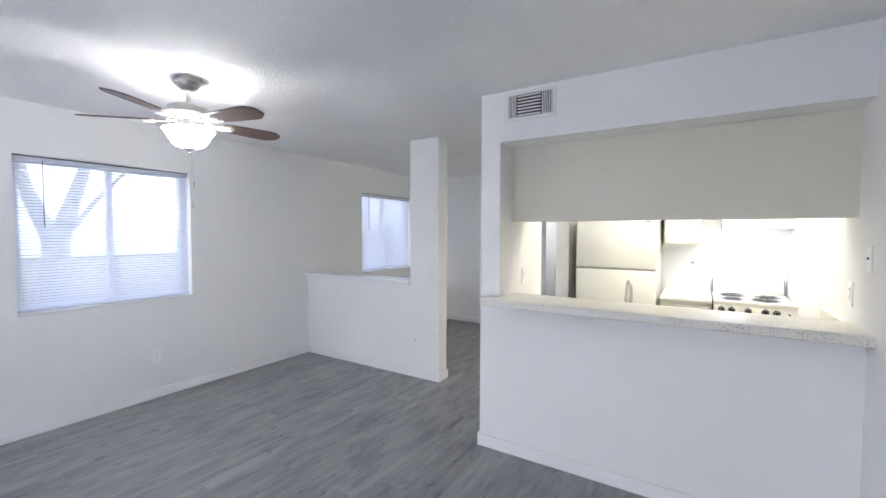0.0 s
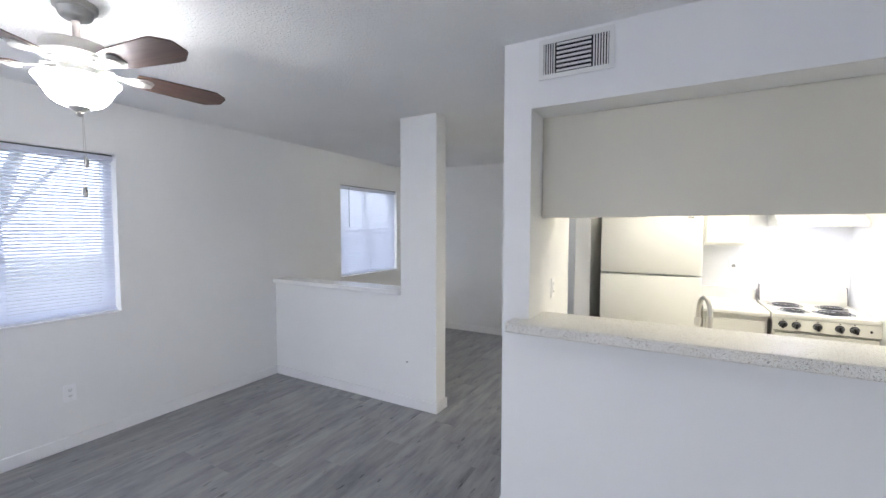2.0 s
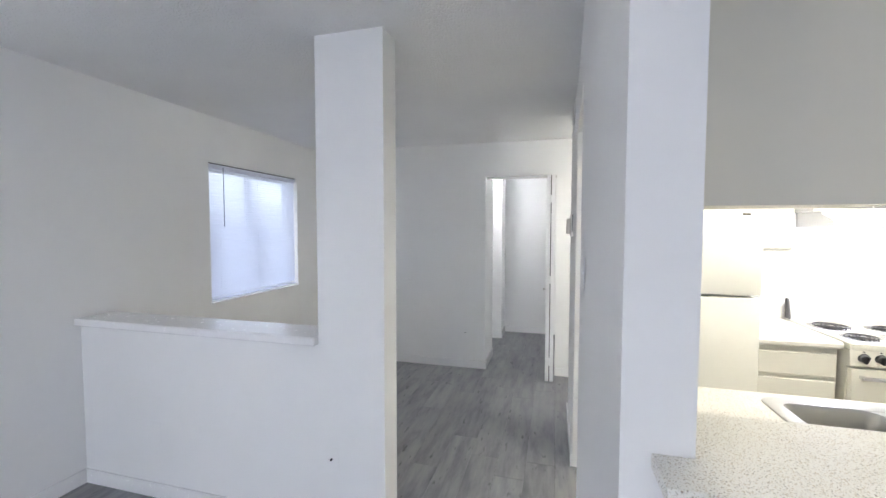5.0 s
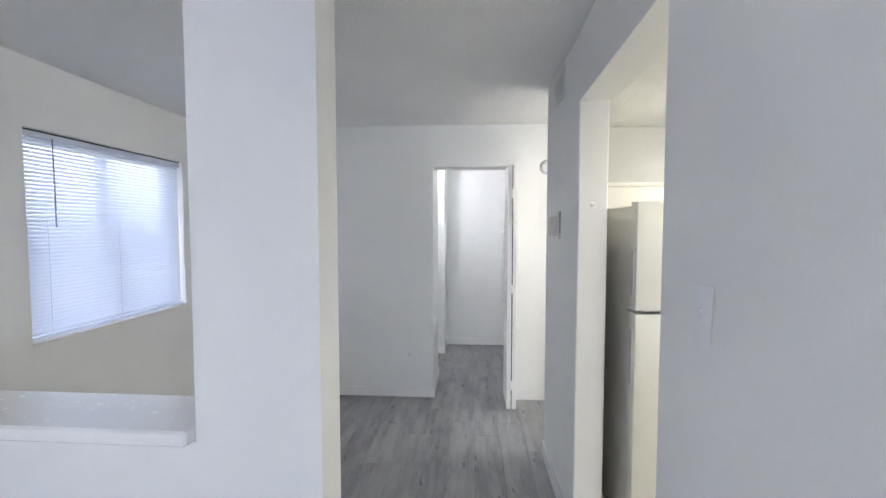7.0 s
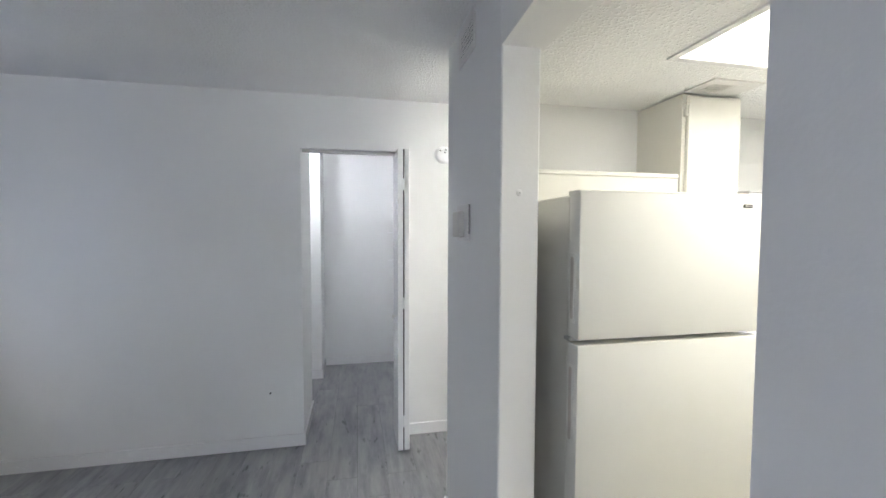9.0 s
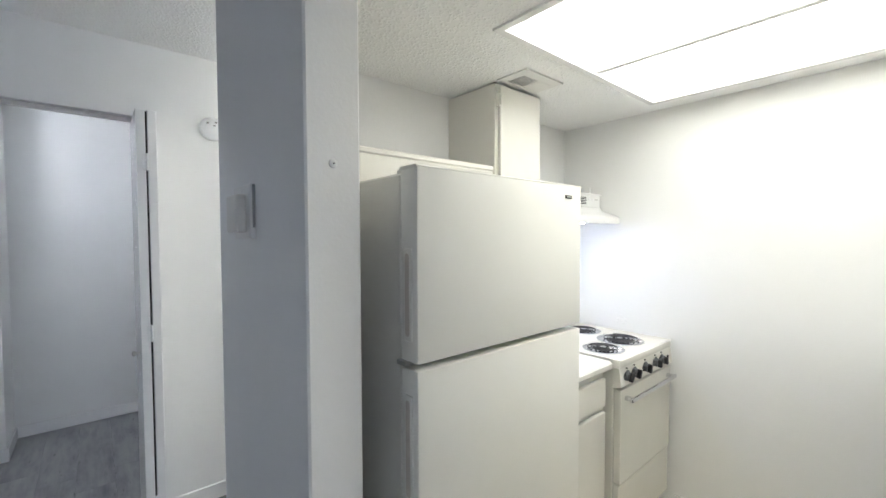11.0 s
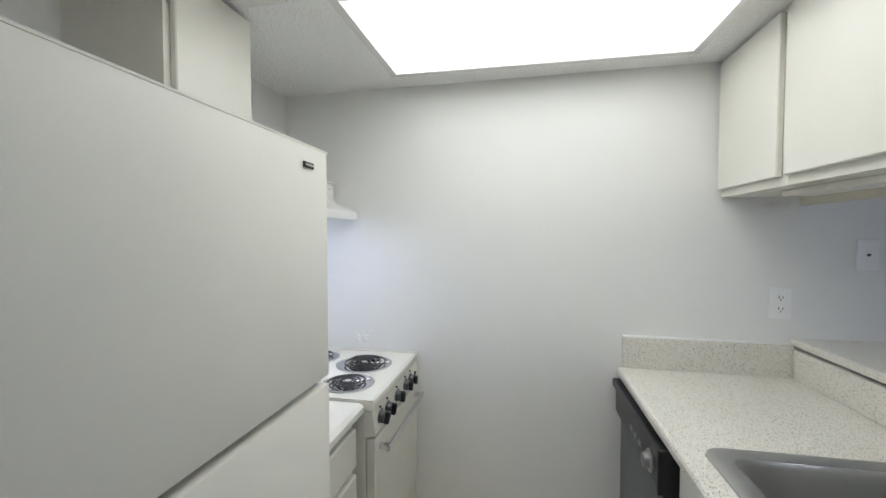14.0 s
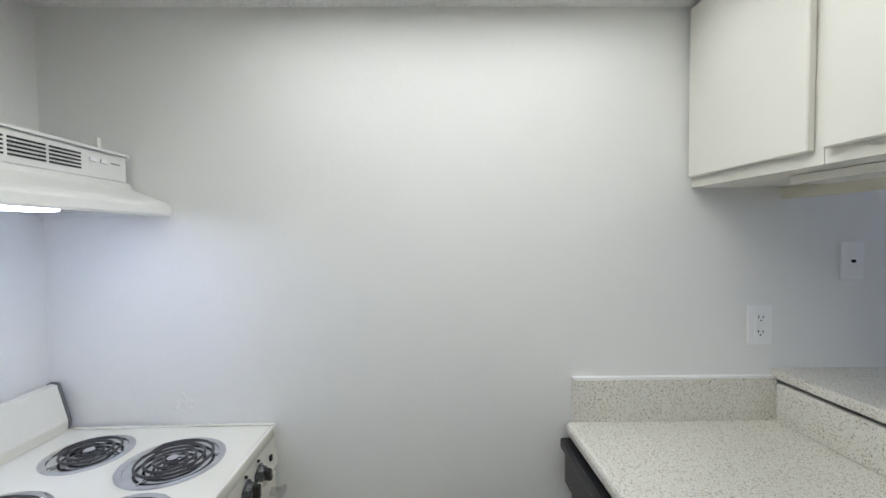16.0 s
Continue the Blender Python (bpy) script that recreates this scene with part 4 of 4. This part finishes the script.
boxes("backing", SLOT, cv, (-0.240, 4.452, KH - 0.0018, -0.138, 4.540, KH - 0.0008))
boxes("blank_panel", GRILLE, cv, (-0.128, 4.448, KH - 0.0085, -0.050, 4.542, KH - 0.0072), bevel=0.0005)
for k in range(8):
    boxes("slat", GRILLE, cv, (-0.2385 + 0.0127 * k, 4.452, KH - 0.0072, -0.2335 + 0.0127 * k, 4.540, KH - 0.0050))


def wall_plate(name, label, m, kind, w=0.072, h=0.116, mat=None):
    """A plate in the local xz plane, facing -y."""
    mat = mat or PLASTIC
    thin = kind == "switch" or (mat is WALL and kind != "outlet")
    p = thing(name, label, name.replace("_", " "), "wall plates")
    p.matrix_world = m
    boxes("plate", mat, p, (-w / 2, -0.0016 if thin else -0.006, -h / 2, w / 2, -0.0004, h / 2), bevel=0.0006 if thin else 0.002)
    if kind == "outlet":
        for z in (-0.02, 0.02):
            s = boxes("socket", mat, p, (-0.017, -0.008, z - 0.014, 0.017, -0.0061, z + 0.014), bevel=0.001)
            boxes("slot", SLOT, s, (-0.008, -0.0086, z - 0.002, -0.0055, -0.0079, z + 0.007), (0.0055, -0.0086, z - 0.002, 0.008, -0.0079, z + 0.006), (-0.002, -0.0086, z - 0.010, 0.002, -0.0079, z - 0.006))
    elif kind == "switch":
        boxes("bezel", mat, p, (-0.006, -0.0028, -0.013, 0.006, -0.0017, 0.013))
        boxes("toggle", mat, p, (-0.004, -0.008, -0.001, 0.004, -0.0029, 0.009), bevel=0.001)
    elif kind == "jack":
        bm = bmesh.new()
        lathe(bm, [(0.005, 0.0015), (0.005, 0.012), (0.001, 0.013)], 10, (0, 0, 0), Matrix.Rotation(radians(90), 4, "X"))
        part("connector", bm, SLOT, p)
    elif kind == "gfci":
        s = boxes("socket", mat, p, (-0.017, -0.009, -0.034, 0.017, -0.0061, 0.034), bevel=0.001)
        for z in (-0.022, 0.022):
            boxes("slot", SLOT, s, (-0.008, -0.0096, z - 0.002, -0.0055, -0.0089, z + 0.007), (0.0055, -0.0096, z - 0.002, 0.008, -0.0089, z + 0.006), (-0.002, -0.0096, z - 0.010, 0.002, -0.0089, z - 0.006))
        boxes("test_button", PLASTIC, s, (-0.007, -0.0105, -0.006, 0.007, -0.0089, -0.001), (-0.007, -0.0105, 0.001, 0.007, -0.0089, 0.006))
    return p


wall_plate("wall_outlet", "white duplex outlet on the window wall", pose(XW, 1.65, 0.38, 0, 0, 90), "outlet")
wall_plate("cable_plate", "painted plate with one dark jack on the half wall", pose(-2.42, YH0, 0.385, 0, 0, 0), "jack", mat=WALL)
wall_plate("blank_plate", "white blank plate painted over on the half wall", pose(-3.52, YH0, 0.37, 0, 0, 0), "blank", mat=WALL)
wall_plate("cable_plate", "small white cable plate near the closet", pose(-2.30, YN, 0.385, 0, 0, 0), "jack", mat=WALL)
wall_plate("kitchen_outlet", "white outlet above the worktop end", pose(xe(2.758), 2.758, 1.190, 0, 0, -91.4), "gfci", 0.076, 0.122)
wall_plate("phone_jack", "white phone jack plate beside the bar", pose(xe(2.481), 2.481, 1.380, 0, 0, -91.4), "jack")
wall_plate("light_switch", "white light switch plate on the hall wall", pose(-1.2765, 3.162, 1.347, 0, 0, -92), "switch", 0.074, 0.118, PLATE)
wall_plate("bar_outlet", "white outlet beside the bar opening", pose(HX1 + 0.010, 2.92, 1.16, 0, 0, 90), "gfci")
stout = wall_plate("stove_outlet", "white outlet with a plugged-in stove cord", pose(-0.03, YK, 1.205, 0, 0, 0), "outlet")
cord = thing("power_cord", "white power cord plugged in above the small worktop", "power cord")
bm = bmesh.new()
lathe(bm, [(0.014, 0), (0.016, 0.006), (0.013, 0.022), (0.006, 0.03)], 14, (-0.03, YK - 0.009, 1.185), Matrix.Rotation(radians(90), 4, "X"))
plug = part("plug", bm, DIAL, cord, "grey plug", True)
bm = bmesh.new()
tube(bm, [(-0.03, YK - 0.036, 1.185), (-0.035, YK - 0.045, 1.16), (-0.05, YK - 0.035, 1.10), (-0.08, YK - 0.03, 1.05), (-0.13, YK - 0.028, 1.012), (-0.20, YK - 0.028, 1.0), (-0.27, YK - 0.028, 0.999)], 0.003, 8)
part("cable", bm, PLASTIC, cord, smooth=True)

thermo = thing("thermostat", "beige thermostat on a pale mounting plate", "thermostat")
thermo.matrix_world = pose(HX0, 4.69, 1.54, 0, 0, -90)
boxes("mounting_plate", GRILLE, thermo, (-0.080, -0.014, -0.082, 0.092, -0.0004, 0.074), bevel=0.002)
# thin grey strip imitates the shadow along the plate's near edge
boxes("edge_shadow_strip", DIAL, thermo, (0.0925, -0.009, -0.05, 0.0935, -0.002, 0.072))
boxes("body", BEIGEPLATE, thermo, (-0.058, -0.042, -0.064, 0.055, -0.0145, 0.046), bevel=0.006, seg=2)
boxes("display", PLASTIC, thermo, (-0.098, -0.014, -0.045, -0.0805, -0.0005, 0.022), bevel=0.002)

smoke = thing("smoke_detector", "round white smoke detector on the end wall", "smoke detector", at=(-1.10, YN, 2.045))
rot = Matrix.Rotation(radians(90), 4, "X")
bm = bmesh.new()
lathe(bm, [(0.062, 0.0005), (0.062, 0.014), (0.054, 0.026), (0.046, 0.032), (0.02, 0.036), (0.004, 0.036)], 32, (0, 0, 0), rot)
part("housing", bm, PLASTIC, smoke, smooth=True)
for sx, sz in ((-0.026, 0.026), (0.014, 0.032), (0.006, 0.014)):
    boxes("vent_slot", SLOT, smoke, (sx - 0.006, -0.0365, sz - 0.0035, sx + 0.006, -0.028, sz + 0.0035), bevel=0.001)
scar = thing("wall_patch", "rough patched spot in the paint above the stove", "wall patch", at=(xe(4.48), 4.48, 0.965))
rnd = random.Random(31)
bm = bmesh.new()
for _ in range(14):
    r = rnd.uniform(0.004, 0.011)
    lathe(bm, [(r, 0.0), (r * 0.8, 0.0009), (r * 0.3, 0.0014)], 9, (-0.0002, rnd.gauss(0, 0.018), rnd.gauss(0, 0.016)), Matrix.Rotation(radians(-90), 4, "Y"))
part("filler", bm, WALL, scar, smooth=True)
screw = thing("wall_screw", "small screw sticking out of the kitchen door jamb", "screw", at=(-1.19, KO1, 1.63))
bm = bmesh.new()
lathe(bm, [(0.011, 0.0003), (0.010, 0.002), (0.004, 0.0035)], 14, (0, 0, 0), rot)
part("patch", bm, WALL, screw, smooth=True)
bm = bmesh.new()
lathe(bm, [(0.0018, 0.0036), (0.0018, 0.007), (0.001, 0.008)], 10, (0, 0, 0), rot)
part("head", bm, DIAL, screw)

# ---- bifold closet door, folded back ----
bif = tagged(thing("door_1", "white bifold closet door folded open against its jamb", "door"), kind="structure")
for x0, x1 in ((-1.452, -1.417), (-1.409, -1.374)):
    leaf = boxes("door_leaf", TRIM, bif, (x0, 5.655, 0.018, x1, 5.985, 2.035), bevel=0.002)
# black strip draws the shade in the gap between the leaves
boxes("gap_shade_strip", SLOT, bif, (-1.4165, 5.665, 0.02, -1.4095, 5.675, 2.03))
for z in (1.80, 1.02, 0.22):
    bm = bmesh.new()
    box(bm, -1.428, 5.6505, z - 0.038, -1.398, 5.6545, z + 0.038, 0.001)
    lathe(bm, [(0.005, z - 0.038), (0.005, z + 0.038)], 10, (-1.413, 5.648, 0))
    part("hinge", bm, TRIM, bif)
bm = bmesh.new()
lathe(bm, [(0.006, 0), (0.005, 0.012), (0.012, 0.02), (0.013, 0.027), (0.007, 0.031)], 16, (-1.452, 5.75, 0.915), Matrix.Rotation(radians(-90), 4, "Y"))
part("knob", bm, NICKEL, bif, "small nickel knob", True)
boxes("track", NICKEL, bif, (-2.08, YN + 0.035, 2.036, -1.365, YN + 0.065, 2.054), label="metal bifold track")

bulb = thing("closet_bulb", "bare closet bulb in a porcelain holder", "lamp", at=(-2.24, 6.86, CH))
bm = bmesh.new()
lathe(bm, [(0.055, -0.0005), (0.055, -0.012), (0.03, -0.03), (0.022, -0.05)], 20)
part("holder", bm, PLASTIC, bulb, smooth=True)
bm = bmesh.new()
lathe(bm, [(0.014, -0.051), (0.03, -0.070), (0.055, -0.105), (0.060, -0.130), (0.052, -0.160), (0.030, -0.182), (0.004, -0.189)], 18)
part("bulb", bm, BULB_GLOW, bulb, "lit white bulb", True)
bm = bmesh.new()
tube(bm, [(0.052, -0.04, -0.02), (0.066, -0.04, -0.53)], 0.0012, 5)
ch = part("pull_cord", bm, PLASTIC, bulb)
bm = bmesh.new()
lathe(bm, [(0.003, -0.53), (0.009, -0.545), (0.009, -0.565), (0.004, -0.572)], 12, (0.066, -0.04, 0))
part("cord_knob", bm, BEIGEPLATE, ch, smooth=True)
for z in (1.47, 1.16):
    hk = thing("wall_clip", "small white clip on the closet wall", "clip", "closet clips", at=(-1.345, YC, z))
    boxes("base", PLASTIC, hk, (-0.03, -0.012, -0.006, 0.03, -0.0005, 0.004), bevel=0.002)
    boxes("lip", PLASTIC, hk, (-0.028, -0.022, -0.008, 0.028, -0.0125, -0.003), bevel=0.001)

# lamp added round the corner, out of view, to brighten the hall
globe = thing("unseen_hall_lamp", "unseen flush lamp added to light the side hall", "lamp", at=(0.15, 5.46, CH))
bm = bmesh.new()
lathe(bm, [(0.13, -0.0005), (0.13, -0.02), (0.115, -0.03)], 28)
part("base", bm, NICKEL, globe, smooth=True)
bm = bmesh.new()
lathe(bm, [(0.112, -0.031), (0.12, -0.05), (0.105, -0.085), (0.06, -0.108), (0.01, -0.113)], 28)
part("shade", bm, HALL_FILL_GLOW, globe, "glowing shade of the added hall lamp", True)

# ---- patio door behind the start ----
pd = tagged(thing("door_2", "white sliding patio door with two glass panes", "door"), kind="structure")
boxes("door_frame", VINYL, pd, (-2.8, YS - 0.12, 0, -2.74, YS - 0.04, 2.05), (-0.46, YS - 0.12, 0, -0.4, YS - 0.04, 2.05), (-2.74, YS - 0.12, 1.99, -0.46, YS - 0.04, 2.05), (-2.74, YS - 0.12, 0, -0.46, YS - 0.04, 0.05), (-1.63, YS - 0.11, 0.05, -1.57, YS - 0.05, 1.99))
for a, b in ((-2.739, -1.631), (-1.569, -0.461)):
    pn = boxes("pane", GLASS, pd, (a, YS - 0.085, 0.051, b, YS - 0.079, 1.989))
    pn.visible_shadow = False

# ---- outside ----
bm = bmesh.new()
vs = [bm.verts.new(p) for p in ((-400, -400, -0.15), (400, -400, -0.15), (400, 400, -0.15), (-400, 400, -0.15))]
bm.faces.new(vs)
tagged(new("ground", finish("ground", bm, GRASS)), "dry lawn outside the windows", "lawn", kind="structure")


def tree(x, y, height, lean, seed, spread=1.0, fork=None):
    rnd = random.Random(seed)
    t = thing("tree", "bare-limbed shade tree outside the window", "tree", "trees outside", at=(x, y, -0.15))
    bm = bmesh.new()
    tips = []

    def limb(p, d, length, r, depth):
        pts, rad = [p], [r]
        n = 5
        for i in range(n):
            d = (d + Vector((rnd.uniform(-0.16, 0.16), rnd.uniform(-0.16, 0.16), rnd.uniform(-0.02, 0.12)))).normalized()
            pts.append(pts[-1] + d * length / n)
            rad.append(r * (1 - 0.55 * (i + 1) / n))
        tube(bm, pts, rad, 8 if depth < 2 else 5)
        if depth >= 3:
            tips.append(pts[-1])
            return
        for k in range(3 if depth else 3):
            a = rnd.uniform(0, 6.28)
            nd = (d * 0.75 + Vector((math.cos(a), math.sin(a), 0.35)) * 0.75 * spread).normalized()
            limb(pts[-1 - (k % 2)], nd, length * rnd.uniform(0.6, 0.8), rad[-1 - (k % 2)] * 0.75, depth + 1)

    if fork:
        tube(bm, [(0, -0.05, 0), (0, 0, 0.25), (0, 0.02, fork * 0.6), (0, 0.03, fork + 0.1)], [0.30, 0.23, 0.20, 0.21], 10)
        for dy, dx, r in ((-0.42, 0.05, 0.15), (0.40, -0.05, 0.16), (0.75, 0.3, 0.06)):
            limb(Vector((0, 0.03 + dy * 0.12, fork - 0.05)), Vector((dx, dy, 1)).normalized(), height * 0.30, r, 1)
    else:
        limb(Vector((0, 0, 0)), Vector((lean, 0.1, 1)).normalized(), height * 0.33, height * 0.034, 0)
    part("trunk", bm, BARK, t, smooth=True)
    bm = bmesh.new()
    for p in tips:
        for _ in range(70):
            c = p + Vector((rnd.gauss(0, 0.45), rnd.gauss(0, 0.45), rnd.gauss(0, 0.35)))
            q = Euler((rnd.uniform(0, 6.3), rnd.uniform(0, 6.3), rnd.uniform(0, 6.3))).to_matrix()
            s = rnd.uniform(0.05, 0.10)
            vs = [bm.verts.new(c + q @ Vector(v) * s) for v in ((-1, 0, 0), (0, -0.45, 0.1), (1, 0, 0), (0, 0.45, 0.1))]
            bm.faces.new(vs)
    part("crown", bm, LEAF, t, "sparse olive-green leaves")


tree(-10.0, 2.5, 6.5, 0.05, 3, 0.8, 1.55)
tree(-21.0, 11.5, 7.5, -0.1, 8)
tree(-16.0, 12.0, 7.0, 0.05, 12)
tree(-15.0, -3.0, 7.0, 0.05, 21)

# self-lit sheet in place of the bright sky and distance
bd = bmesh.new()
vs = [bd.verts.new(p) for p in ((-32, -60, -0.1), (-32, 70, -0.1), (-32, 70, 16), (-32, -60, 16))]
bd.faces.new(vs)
tagged(new("backdrop", finish("backdrop", bd, BACKDROP_GLOW)), "glowing sheet standing in for bright daylight beyond the lawn", "backdrop", kind="structure")

# ---- floor planks ----
floor = bpy.data.objects["floor"]
PW, PL = 0.180, 1.22
mesh_of = {}


def plank_mesh(w, l):
    key = (round(w, 3), round(l, 3))
    if key not in mesh_of:
        bm = bmesh.new()
        b = 0.0012
        z0, z1 = -0.0035, 0.0
        ring = [[bm.verts.new((sx * (w / 2 - i), sy * (l / 2 - i), z)) for sx, sy in ((-1, -1), (1, -1), (1, 1), (-1, 1))] for i, z in ((0.0004, z0), (0.0004, z1 - b), (b + 0.0004, z1))]
        for p, q in zip(ring, ring[1:]):
            for k in range(4):
                bm.faces.new((p[k], p[(k + 1) % 4], q[(k + 1) % 4], q[k]))
        bm.faces.new(ring[-1])
        mesh_of[key] = finish("plank", bm, PLANK)
    return mesh_of[key]


rnd = random.Random(5)
x = XW
while x < XE - 0.01:
    w = min(PW, XE - x)
    y = YS - rnd.choice((0.1, 0.3, 0.5, 0.7, 0.9, 1.1))
    while y < YC:
        a, b = max(y, YS), min(y + PL, YC)
        if b - a > 0.02:
            ob = new("plank", plank_mesh(w, b - a))
            ob.parent = floor
            ob.location = (x + w / 2, (a + b) / 2, 0)
        y += PL
    x += PW
